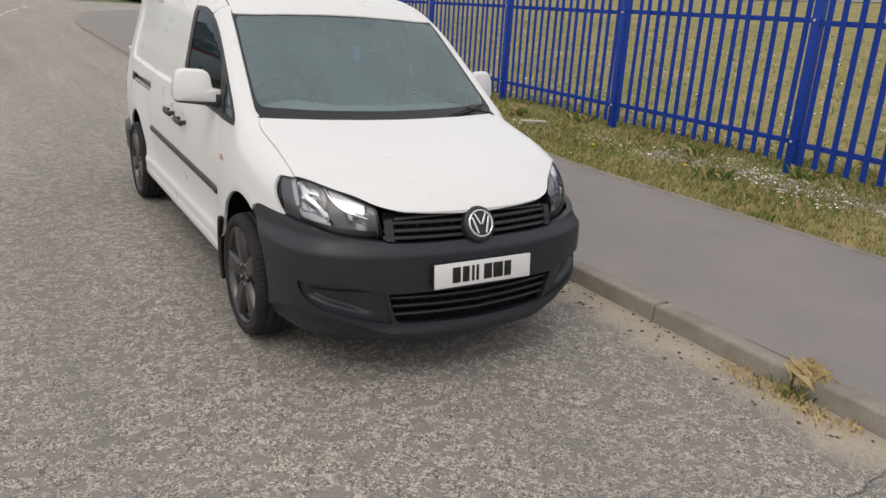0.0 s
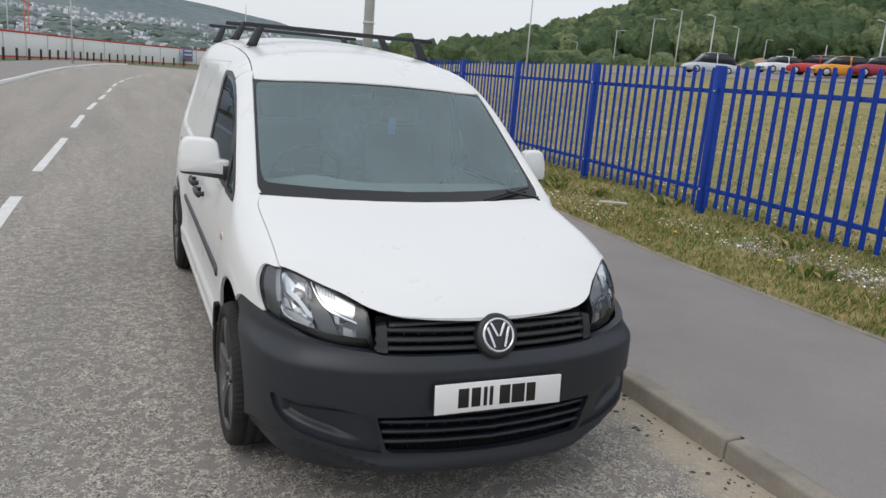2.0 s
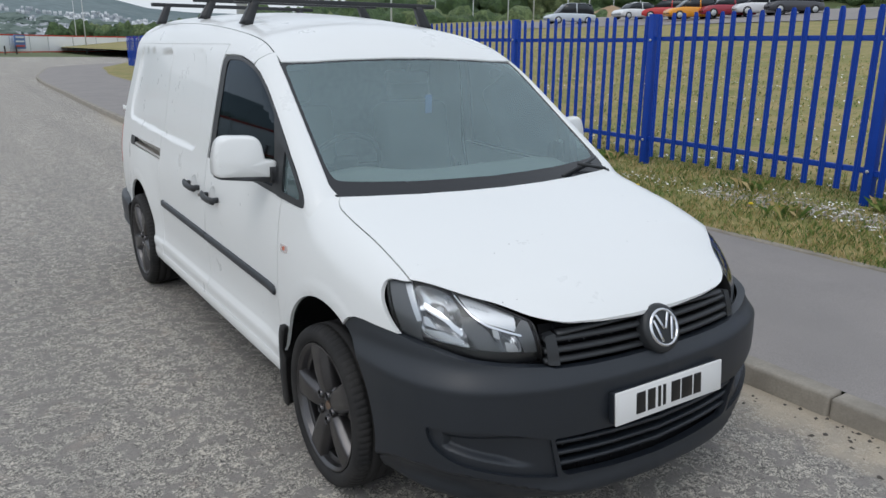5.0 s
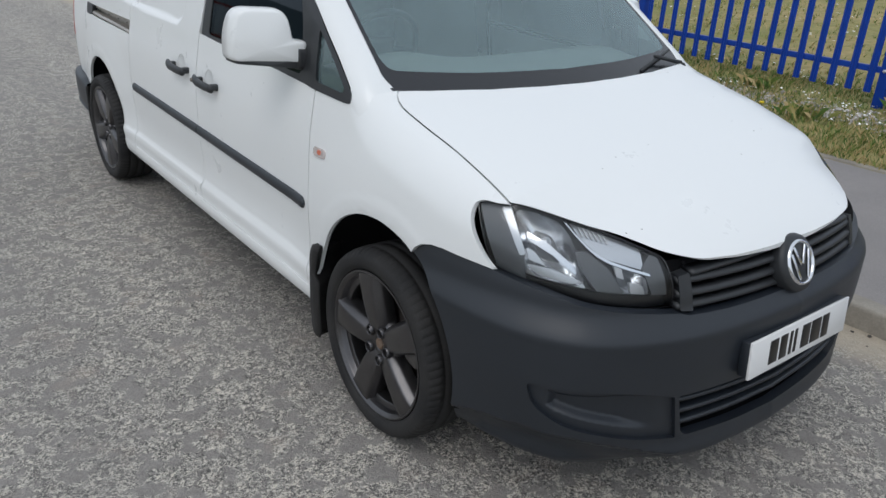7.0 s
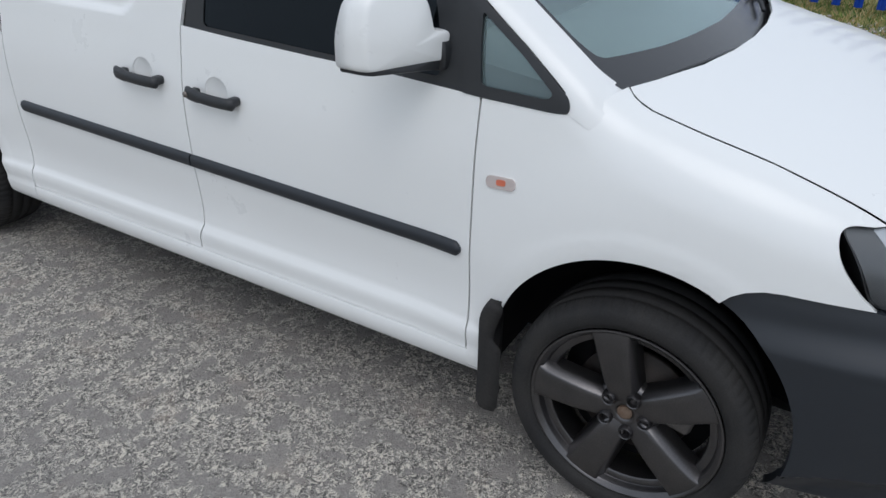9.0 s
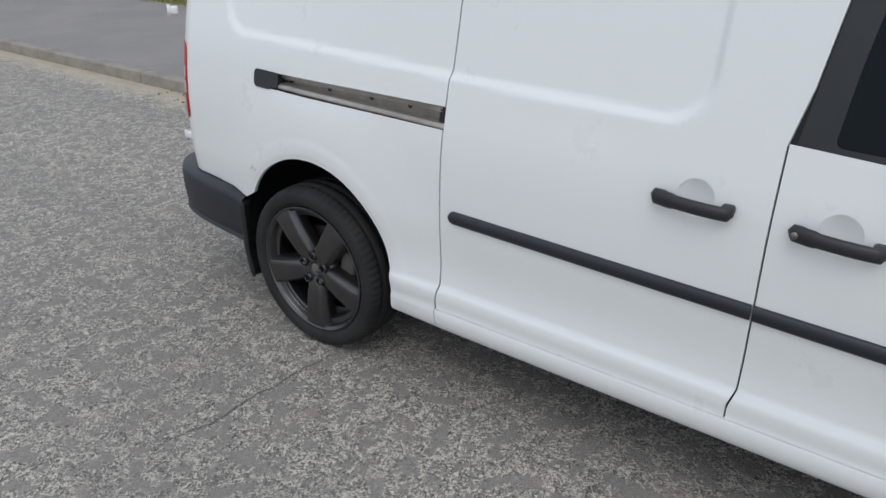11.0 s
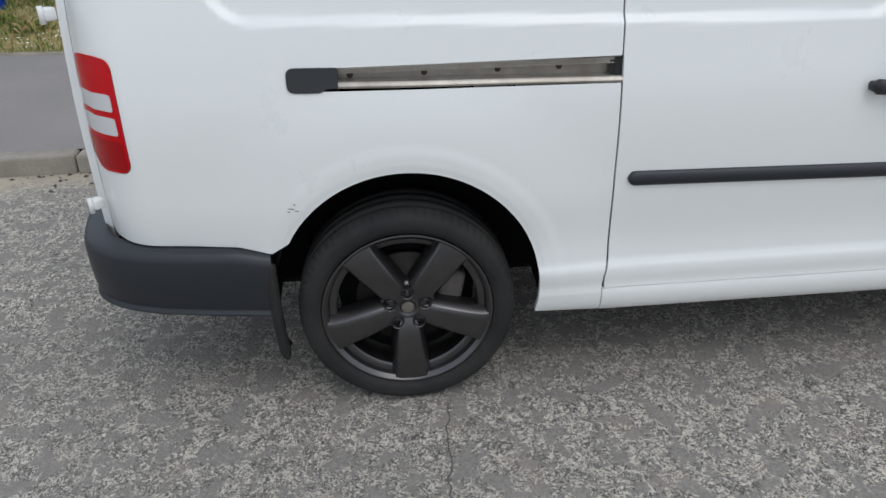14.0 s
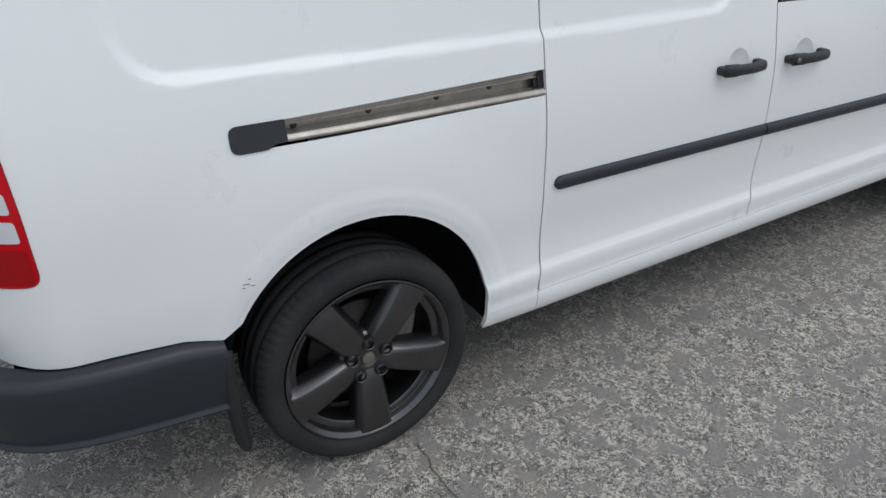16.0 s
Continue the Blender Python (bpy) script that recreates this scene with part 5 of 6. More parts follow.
def rim_mesh(turn):
    """Five broad spokes with bevelled flanks, a stepped rim and a dished hub with bolt wells, all one casting."""
    V, Fc = lathe([(0.244, 0.018), (0.2465, 0.012), (0.2455, 0.0085), (0.241, 0.0075), (0.2375, 0.010), (0.235, 0.0135), (0.231, 0.016), (0.2285, 0.020), (0.2265, 0.034), (0.2245, 0.037), (0.2085, 0.0385), (0.2055, 0.041), (0.204, 0.050), (0.204, 0.085), (0.215, 0.15), (0.236, 0.19)], 120)
    for k in range(5):
        a = radians(turn + 72 * k)
        rows = []
        for r, w, f in ((0.024, 0.012, 0.034), (0.036, 0.022, 0.029), (0.050, 0.029, 0.024), (0.068, 0.0315, 0.0185), (0.10, 0.0345, 0.013), (0.14, 0.0375, 0.0095), (0.18, 0.0405, 0.008), (0.21, 0.043, 0.0085), (0.225, 0.046, 0.0105), (0.236, 0.053, 0.0125)):
            sec = [(-w - 0.0155, f + 0.060), (-w - 0.0135, f + 0.030), (-w - 0.0105, f + 0.021), (-w - 0.0015, f + 0.0055), (-w + 0.0015, f + 0.0018), (-w * 0.90, f + 0.0003), (-w * 0.5, f - 0.0008), (0, f - 0.0012), (w * 0.5, f - 0.0008), (w * 0.90, f + 0.0003), (w - 0.0015, f + 0.0018), (w + 0.0015, f + 0.0055), (w + 0.0105, f + 0.021), (w + 0.0135, f + 0.030), (w + 0.0155, f + 0.060)]
            rows.append([(h, r * math.cos(a) - t * math.sin(a), r * math.sin(a) + t * math.cos(a)) for t, h in sec])
        o, n = len(V), len(rows[0])
        V += [p for q in rows for p in q]
        Fc += [(o + i * n + k2, o + i * n + k2 + 1, o + (i + 1) * n + k2 + 1, o + (i + 1) * n + k2) for i in range(len(rows) - 1) for k2 in range(n - 1)]
        # bolt well between the spokes
        b = a + radians(36)
        cy, cz = 0.0535 * math.cos(b), 0.0535 * math.sin(b)
        w, wf = lathe([(0.0125, 0.060), (0.0130, 0.022), (0.0140, 0.0165), (0.0160, 0.0150), (0.0178, 0.0185), (0.0200, 0.027), (0.0215, 0.055)], 24)
        o = len(V)
        V += [(p[0], p[1] + cy, p[2] + cz) for p in w]
        Fc += [tuple(o + i for i in q) for q in wf]
    w, wf = lathe([(0.0005, 0.034), (0.020, 0.034), (0.0235, 0.031), (0.027, 0.0295), (0.034, 0.029), (0.050, 0.030), (0.074, 0.036), (0.084, 0.045), (0.088, 0.07)], 40)
    o = len(V)
    V += w
    Fc += [tuple(o + i for i in q) for q in wf]
    me = mesh_of("rim", V, Fc, RIM)
    bm = bmesh.new()
    bm.from_mesh(me)
    bmesh.ops.recalc_face_normals(bm, faces=bm.faces)
    bm.to_mesh(me)
    bm.free()
    return me


def bolt_mesh():
    V, Fc = lathe([(0.0004, 0.046), (0.005, 0.046), (0.0055, 0.042), (0.0085, 0.0425), (0.0090, 0.046), (0.0090, 0.06)], 6)
    return mesh_of("wheel_bolt", V, Fc, BRAKE, False)


BRAKE = grainy("dark_brake_iron", (0.02, 0.018, 0.017), (0.045, 0.034, 0.028), 18, 0.6, 0.1, 0.001, 300, metal=0.4)
CALIPER = grainy("dusty_caliper", (0.09, 0.085, 0.08), (0.15, 0.13, 0.115), 30, 0.8, 0.3, 0.001, 300)
RUST = grainy("rusty_hub", (0.11, 0.06, 0.035), (0.20, 0.15, 0.11), 40, 0.8, 0.3, 0.001, 300)
tyre_me, hub_me, bolt_me = tyre_mesh(), {}, bolt_mesh()
for nm, y, turn in (("front", 0.0, 76), ("rear", 3.006, -90)):
    for sx in (-1, 1):
        wheel = new("wheel")
        wheel.parent = van
        wheel.matrix_basis = pose(sx * 0.872, y, 0.315, 0, 0, 0 if sx < 0 else 180)
        tagged(wheel, "five-spoke graphite alloy wheel")
        t = new("tyre", tyre_me)
        t.parent = wheel
        if turn not in hub_me:
            hub_me[turn] = rim_mesh(turn)
        sharp(part("rim", hub_me[turn], None, wheel), 40)
        for k in range(5):
            b = radians(turn + 36 + 72 * k)
            o = new("wheel_bolt", bolt_me)
            o.parent = wheel
            o.matrix_basis = pose(0, 0.0535 * math.cos(b), 0.0535 * math.sin(b))
        if sx < 0:
            V, Fc = lathe([(0.0005, 0.082), (0.07, 0.082), (0.072, 0.088), (0.072, 0.093), (0.148, 0.093), (0.150, 0.096), (0.150, 0.112), (0.05, 0.112)], 48)
            part("brake_disc", mesh_of("brake_disc", V, Fc, BRAKE), None, wheel)
            V, Fc = lathe([(0.0005, 0.125), (0.20, 0.125), (0.205, 0.15)], 40)
            part("backing_plate", mesh_of("backing_plate", V, Fc, LINER), None, wheel)
            bm = box(bmesh.new(), (0.06, 0.07, 0.12), (0.095, -0.13, 0.03), (12, 0, 0), 0.012)
            part("brake_caliper", bm, CALIPER, wheel)
            V, Fc = lathe([(0.0005, 0.026), (0.012, 0.0262), (0.017, 0.028), (0.0195, 0.031), (0.020, 0.036)], 24)
            part("hub_cap", mesh_of("hub_cap", V, Fc, RUST if nm == "front" else mat("grey_hub_cap", (0.13, 0.12, 0.10), 0.6)), None, wheel, "uncovered wheel centre")

# arch liners and the dark underside
for sx in (-1, 1):
    for y in (FY, RY):
        rows = []
        for a in np.linspace(-12, 192, 30):
            c, s = math.cos(radians(a)), math.sin(radians(a))
            rows.append([(sx * x, y + r * c, 0.365 + r * s) for x, r in ((0.83, 0.381), (0.80, 0.40), (0.56, 0.41), (0.54, 0.02))])
        part("arch_liner", grid_mesh("arch_liner", rows, LINER), None, van)
bm = bmesh.new()
box(bm, (1.08, 4.45, 0.10), (0, 1.55, 0.30), bevel=0.02)
box(bm, (1.5, 1.85, 0.06), (0, 1.5, 0.285), bevel=0.02)
box(bm, (1.5, 0.42, 0.06), (0, 3.62, 0.36), bevel=0.02)
box(bm, (1.16, 0.30, 0.40), (0, -0.55, 0.45), bevel=0.02)
part("underside", bm, LINER, van)
for y in (0.0, 3.006):
    part("axle", rod(bmesh.new(), (-0.75, y, 0.315), (0.75, y, 0.315), 0.05), LINER, van)

# side mouldings
def moulding(y0, y1, sx):
    rows = []
    for y in y0 + (y1 - y0) * (0.5 - 0.5 * np.cos(np.linspace(0, math.pi, 44))):
        zc = np.interp(y, (0.48, 1.474, 2.39), (0.638, 0.662, 0.682))
        k = min(1.0, ((min(y - y0, y1 - y) + 0.0004) / 0.014)) ** 0.5 if (y < 0.6 or y > 2.3) else 1.0
        hh = 0.0205 * k
        x0 = flank_x(y, zc)
        rows.append([(sx * (x0 + dx * (0.6 + 0.4 * k)), y, zc + dz * hh) for dx, dz in ((-0.004, -1.0), (0.006, -1.0), (0.0115, -0.75), (0.0135, 0.0), (0.0115, 0.72), (0.005, 1.0), (-0.004, 1.0))])
    return sharp(part("side_moulding", grid_mesh("side_moulding", rows, PLASTIC, cap=True), None, van, "charcoal plastic rubbing strip"), 50)


for sx in (-1, 1):
    moulding(0.476, 1.471, sx)
    moulding(1.477, 2.388, sx)


# door handles
def handle(yc, z, sx, lock):
    """A bowed grip between two bosses, over a round dish in the door."""
    x0 = flank_x(yc, z + 0.0) + 0.010
    rows = []
    for k in np.linspace(0, 1, 19):
        y = yc + 0.102 - 0.204 * k
        e = min(k, 1 - k)
        cap = min(1.0, (e / 0.045 + 0.02)) ** 0.5
        bow = 0.016 * math.sin(math.pi * k) ** 0.6
        drop = -0.009 * k + 0.004
        wz, wx = (0.0205 if k < 0.28 else 0.0175) * cap, 0.012 * cap
        rows.append([(sx * (x0 + 0.012 + bow + wx * math.cos(a)), y, z + drop + wz * math.sin(a)) for a in np.linspace(0, 2 * math.pi, 14)[:-1]])
    h = part("door_handle", grid_mesh("door_handle", rows, TRIM, True, True), None, van, "black pull handle")
    for dy in (0.083, -0.083):
        part("boss", box(bmesh.new(), (0.04, 0.032, 0.026), (sx * (x0 + 0.002), yc + dy, z), bevel=0.008), TRIM, h)
    if lock:
        V, Fc = lathe([(0.0003, 0.0), (0.008, 0.0), (0.0085, 0.004)], 20)
        o = part("lock_barrel", mesh_of("lock_barrel", [(sx * (x0 + 0.0375 - p[0]), yc + 0.083 + p[1], z + p[2] + 0.003) for p in V], Fc, STEEL), None, h)


for sx in (-1, 1):
    handle(1.329, 0.893, sx, True)
    handle(1.655, 0.905, sx, False)

# sliding door rail with its black end cap
RAILM = grainy("grimy_rail_steel", (0.50, 0.47, 0.43), (0.30, 0.27, 0.23), 9, 0.38, 0.15, 0.001, 60, metal=0.7)
for sx in (-1, 1):
    rows = []
    for y in np.linspace(2.415, 3.18, 24):
        zt, zb = np.interp(y, (2.42, 3.3), (1.010, 1.013)), np.interp(y, (2.42, 3.3), (0.944, 0.963))
        x0 = flank_x(y, zt + 0.02) - 0.004
        x1 = flank_x(y, zb - 0.012) - x0
        prof = [(0.0, zt - 0.003), (-0.006, zt - 0.005), (-0.006, zt - 0.016), (-0.003, zt - 0.019), (-0.022, zt - 0.021), (-0.024, zb + 0.018), (x1 - 0.012, zb + 0.016), (x1 - 0.006, zb + 0.012), (x1 - 0.003, zb + 0.006), (x1 - 0.004, zb + 0.001)]
        rows.append([(sx * (x0 + dx), y, z) for dx, z in prof])
    r = sharp(part("door_rail", grid_mesh("door_rail", rows, RAILM), None, van, "grimy steel runner of the sliding door"), 30)
    for yy in (2.58, 2.74, 2.93, 3.12):
        bm = rod(bmesh.new(), (sx * (flank_x(yy, 1.03) - 0.032), yy, 0.985), (sx * (flank_x(yy, 1.03) - 0.0235), yy, 0.985), 0.008, seg=14)
        part("rivet", bm, mat("dark_grease", (0.05, 0.04, 0.03), 0.6), r)
    rows = []
    cap = rounded([(3.150, 1.011), (3.279, 1.014), (3.279, 0.952), (3.195, 0.951), (3.180, 0.961), (3.150, 0.961)], [0.004, 0.022, 0.022, 0.008, 0.008, 0.004])
    flank("rail_end_cap", cap, sx, TRIM, d=-0.004, depth=0.03, h=0.02, label="black plastic end cap of the door rail")
    # black sheet added for the shade at the rail's front end
    flank("rail_shadow", [(2.40, 1.011), (2.45, 1.011), (2.45, 0.945), (2.40, 0.945)], sx, BLACK, d=0.016, depth=0)

# tail lamps
RED = mat("red_lamp_lens", (0.52, 0.002, 0.006), 0.16, 0, 0.0, 0.22)
n_ = Nodes(RED)
v_ = n_.coords((1, 1, 260))
w_ = n_.add("ShaderNodeTexWave", Scale=1.0)
w_.bands_direction = "Z"
n_.link(v_, w_.inputs["Vector"])
n_.bump(w_.outputs[1], 0.12, 0.001)
WLENS = mat("white_lamp_lens", (0.62, 0.62, 0.63), 0.15, 0, 0.8)
DARKRED = mat("dark_red_reflector", (0.34, 0.002, 0.005), 0.2, 0, 0.0, 0.25)
for sx in (-1, 1):
    lens = flank("tail_lamp", rounded([(3.80, 1.056), (3.7125, 1.049), (3.7065, 0.90), (3.7055, 0.759), (3.80, 0.755), (3.837, 0.80), (3.837, 1.045)], [0.02, 0.025, 0.03, 0.03, 0.02, 0.03, 0.03]), sx, RED, d=-0.003, depth=0.02, h=0.015, label="red tail lamp with two clear bands")
    flank("clear_band", rounded([(3.724, 0.962), (3.835, 0.962), (3.835, 0.921), (3.722, 0.919)], 0.008), sx, WLENS, d=-0.0055, depth=0.003, h=0.015, parent=lens)
    flank("clear_band", rounded([(3.721, 0.904), (3.835, 0.906), (3.835, 0.862), (3.719, 0.858)], 0.008), sx, WLENS, d=-0.0055, depth=0.003, h=0.015, parent=lens)
    flank("reflector", rounded([(3.714, 0.842), (3.836, 0.846), (3.836, 0.80), (3.80, 0.764), (3.714, 0.765)], 0.012), sx, DARKRED, d=-0.0045, depth=0.002, h=0.015, parent=lens)
    # back door hinges
    for z in (1.155, 0.645):
        bm = box(bmesh.new(), (0.03, 0.03, 0.032), (sx * 0.715, 3.850, z), (0, 0, sx * 35), 0.006)
        hg = part("hinge", bm, WHITE, van, "white back door hinge")
        part("hinge_pin", rod(bmesh.new(), (sx * 0.732, 3.860, z - 0.022), (sx * 0.732, 3.860, z + 0.022), 0.007), WHITE, hg)

# rear bumper
BX = (0.860, 0.860, 0.852, 0.838, 0.805, 0.735, 0.60, 0.30, 0.0)
BY = (3.375, 3.50, 3.62, 3.72, 3.82, 3.90, 3.945, 3.965, 3.97)
bd = np.concatenate([[0], np.cumsum(np.hypot(np.diff(BX), np.diff(BY)))])
rows = []
bs = np.linspace(0, bd[-1], 50)
bx, by = catmull(bd, BX, bs), catmull(bd, BY, bs)
tx, ty = np.gradient(bx, bs), np.gradient(by, bs)
half = []
for i in range(50):
    n = math.hypot(tx[i], ty[i])
    nx, ny = ty[i] / n, -tx[i] / n
    zt = float(np.interp(bs[i], (0, 0.09, 0.35, 0.6), (0.511, 0.533, 0.541, 0.549)))
    zb = float(np.interp(bs[i], (0, 0.1, 0.45, 0.8), (0.325, 0.335, 0.355, 0.36)))
    half.append([(-(bx[i] - nx * q), by[i] - ny * q, z) for q, z in ((0.07, zt - 0.004), (0.020, zt), (0.006, zt - 0.008), (0.0, zt - 0.03), (0.0, 0.46), (0.004, 0.40), (0.010, zb + 0.020), (0.012, zb + 0.010), (0.003, zb + 0.005), (0.003, zb), (0.07, zb + 0.002))])
rows = half + [[(-x, y, z) for x, y, z in r] for r in reversed(half[:-1])]
part("rear_bumper", grid_mesh("rear_bumper", rows, PLASTIC), None, van, "charcoal plastic rear bumper")

# mud flaps
FLAP = grainy("dusty_flap_rubber", (0.010, 0.010, 0.011), (0.028, 0.026, 0.024), 7, 0.8, 0.2, 0.001, 120)
for sx in (-1, 1):
    for c in (FY, RY):
        rows = []
        for z in np.linspace(0.525 if c < 1 else 0.492, 0.168, 20):
            k = max(0.0, (0.30 - z) / 0.132)
            end = max(0.0, (0.20 - z) / 0.032) ** 2
            head = max(0.0, (z - 0.455) / 0.07) ** 2
            back = 0.0 if c < 1 else 0.034
            yf = c + 0.334 + back + 0.010 * end - (0.012 * k if back else -0.010 * k)
            yr = c + (0.402 - 0.022 * head if c < 1 else 0.398) + (-0.006 * k if back else 0.010 * k) - 0.012 * end
            if z > 0.40:
                yf = max(yf, c + (A**2 - (z - 0.365) ** 2) ** 0.5 - 0.014)
            yr = max(yr, yf + 0.006)
            w0 = (0.874 if c < 1 else 0.857) - 0.012 * k
            rows.append([(sx * w0, yf, z), (sx * (w0 + 0.005), (yf + yr) / 2, z), (sx * w0, yr, z), (sx * (w0 - 0.02), yr + 0.002, z), (sx * 0.76, yr - 0.006, z), (sx * 0.76, yr - 0.014, z), (sx * (w0 - 0.012), yf + 0.014, z)])
        part("mud_flap", grid_mesh("mud_flap", rows, FLAP, True, True), None, van, "black rubber mud flap")

# side marker lamps
AMBER = mat("amber_bulb", (0.60, 0.16, 0.09), 0.3)
for sx in (-1, 1):
    m = flank("side_marker", rounded([(0.412, 0.860), (0.412, 0.829), (0.333, 0.833), (0.333, 0.864)], 0.0155), sx, mat("silvered_marker", (0.74, 0.66, 0.64), 0.15, 0.5, 0.5), d=-0.005, depth=0.008, h=0.01, label="clear side marker lamp with amber bulb", kind="hood")
    flank("bulb", rounded([(0.383, 0.854), (0.383, 0.839), (0.358, 0.841), (0.358, 0.856)], 0.0075), sx, AMBER, d=-0.0065, depth=0.002, h=0.01, parent=m, kind="hood")


# mirrors
def mirror(sx):
    """A tall rounded shell on a stubby arm, with a dark base and a glass at its back."""
    m = new("door_mirror")
    m.parent = van
    tagged(m, "white door mirror with black base")

    face = rounded([(1.016, 1.106), (1.016, 1.195), (0.994, 1.276), (0.838, 1.274), (0.826, 1.178), (0.776, 1.172), (0.800, 1.103)], [0.020, 0.06, 0.055, 0.045, 0.014, 0.022, 0.012], 8)
    face = [tuple(p) for p in resample(face, 0.010)]

    def shell(pts, mt, nm, cx, cz, skin=0.0):
        # a full, nearly flat front that leans back outwards, and rounded edges running to the rear rim
        rows = []
        steps = [(q, -0.010 * (1 - (q / 0.88) ** 2)) for q in (0.02, 0.25, 0.5, 0.7, 0.82)]
        steps += [(0.88 + 0.12 * math.sin(radians(a)), 0.034 * (1 - math.cos(radians(a)))) for a in (0, 15, 30, 45, 60, 75, 90)]
        for q, dy in steps + [(1.0, None), (0.97, None)]:
            row = []
            for x, z in pts:
                px, pz = cx + (x - cx) * q, cz + (z - cz) * q
                front = 0.552 + 0.36 * (px - 0.80) + 0.12 * max(0.0, pz - 1.17) + skin
                rear = 0.634 + 0.40 * (px - 0.82) - 0.10 * max(0.0, pz - 1.17) - 0.022 * float(smoothstep(0.832, 0.80, x))
                row.append((sx * px, rear if dy is None else min(front + dy, rear), pz))
            rows.append(row)
        return part(nm, grid_mesh(nm, rows, mt, True, True), None, m)

    shell(face, WHITE, "mirror_shell", 0.915, 1.150)
    low = [tuple(p) for p in resample(rounded([(1.006, 1.099), (1.008, 1.118), (0.790, 1.118), (0.800, 1.082)], [0.006, 0.004, 0.004, 0.010]), 0.010)]
    shell(low, TRIM, "mirror_lower_trim", 0.905, 1.096, 0.006)
    # dark foot on the door
    rows = []
    for k in np.linspace(0, 1, 8):
        e = k * k
        row = []
        for a in np.linspace(0, 2 * math.pi, 25)[:-1]:
            c, s = math.cos(a), math.sin(a)
            row.append((sx * (0.818 - 0.060 * k), 0.578 + (0.030 + 0.026 * e) * abs(c) ** 0.6 * math.copysign(1, c), 1.118 - 0.020 * e + (0.038 + 0.020 * e) * abs(s) ** 0.6 * math.copysign(1, s)))
        rows.append(row)
    part("mirror_base", grid_mesh("mirror_base", rows, TRIM, True, True), None, m)
    bm = box(bmesh.new(), (0.130, 0.006, 0.125), (sx * 0.925, 0.662, 1.185), (0, 0, sx * 22), 0.0025)
    part("mirror_glass", bm, CHROME, m)


mirror(-1)
mirror(1)

# number plate with dark bars
plate = part("number_plate", box(bmesh.new(), (0.52, 0.008, 0.111), (0.0, -0.902, 0.526), (-5, 0, 0), 0.002), mat("white_plate", (0.78, 0.78, 0.77), 0.25), van, "white front number plate with dark bars")
INK = mat("black_ink", (0.01, 0.01, 0.01), 0.35)
bm = box(bmesh.new(), (0.52, 0.03, 0.105), (0, -0.885, 0.525), (-5, 0, 0), 0.004)
part("plate_backing", bm, PLASTIC, van)
for k, (x, w) in enumerate(((-0.148, 0.042), (-0.098, 0.036), (-0.060, 0.014), (-0.036, 0.014), (0.020, 0.044), (0.076, 0.054), (0.130, 0.038))):
    part("bar", box(bmesh.new(), (w, 0.002, 0.072), (x, -0.9065, 0.526), (-5, 0, 0), 0.0006), INK, plate)

# grille
sg = s_of(0.47)
GR = skinned("grille_back", [(-sg, 0.672), (sg, 0.672), (sg, 0.79), (-sg, 0.79)], on_nose(-0.05, False), LINER, van, (), 0.04, 0, True)
for z in (0.785, 0.752, 0.719, 0.688):
    rows = []
    se = s_of(0.42) if z > 0.78 else sg
    for s in np.linspace(-se, se, 41):
        k = abs(s) / sg
        zz_ = z + 0.004 * k if z < 0.78 else z - 0.002 - 0.016 * k * k
        hh = 0.0095 if z < 0.78 else 0.008
        pts = []
        for dx, dz in ((0.04, 0.4), (0.004, 0.9), (-0.004, 0.2), (-0.004, -0.6), (0.006, -1.0), (0.04, -0.9)):
            pts.append(on_nose(0, False)(np.array([[s, zz_ + dz * hh]]), dx + 0.010)[0])
        rows.append(pts)
    part("grille_slat", grid_mesh("grille_slat", rows, TRIM, True, True), None, van, "black horizontal grille slat" if z > 0.78 else "")
for s in np.linspace(-sg + 0.06, sg - 0.06, 15):
    a, b = on_nose(0, False)(np.array([[s, 0.68], [s, 0.785]]), 0.045)
    part("grille_rib", rod(bmesh.new(), a, b, 0.004, seg=6), TRIM, van)
for sgn in (-1, 1):
    o = rounded([(sgn * s_of(0.42), 0.678), (sgn * s_of(0.462), 0.682), (sgn * s_of(0.468), 0.768), (sgn * s_of(0.43), 0.774)], 0.006)
    if sgn < 0:
        o = o[::-1]
    skinned("grille_end", o, on_nose(-0.004, False), TRIM, van, (), 0.02, 0.03, True)

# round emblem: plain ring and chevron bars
em = new("emblem")
em.parent = van
em.matrix_basis = pose(0, -0.838, 0.733, -24, 0, 0)
tagged(em, "round chrome emblem on the grille")
V, Fc = lathe([(0.0005, 0.012), (0.070, 0.012), (0.080, 0.006), (0.084, -0.004), (0.084, -0.03)], 56)
part("emblem_base", mesh_of("emblem_base", [(p[1], -p[0], p[2]) for p in V], Fc, TRIM), None, em)
V, Fc = lathe([(0.055, 0.012), (0.057, 0.018), (0.062, 0.019), (0.065, 0.012)], 56)
part("emblem_ring", mesh_of("emblem_ring", [(p[1], -p[0], p[2]) for p in V], Fc, CHROME), None, em)
for x0, z0, x1, z1 in ((-0.029, 0.046, -0.004, -0.006), (0.029, 0.046, 0.004, -0.006), (-0.044, 0.030, -0.020, -0.046), (0.044, 0.030, 0.020, -0.046)):
    L = math.hypot(x1 - x0, z1 - z0)
    bm = box(bmesh.new(), (0.010, 0.006, L), ((x0 + x1) / 2, -0.0155, (z0 + z1) / 2), (0, math.degrees(math.atan2(x1 - x0, z1 - z0)), 0), 0.002)
    part("emblem_bar", bm, CHROME, em)

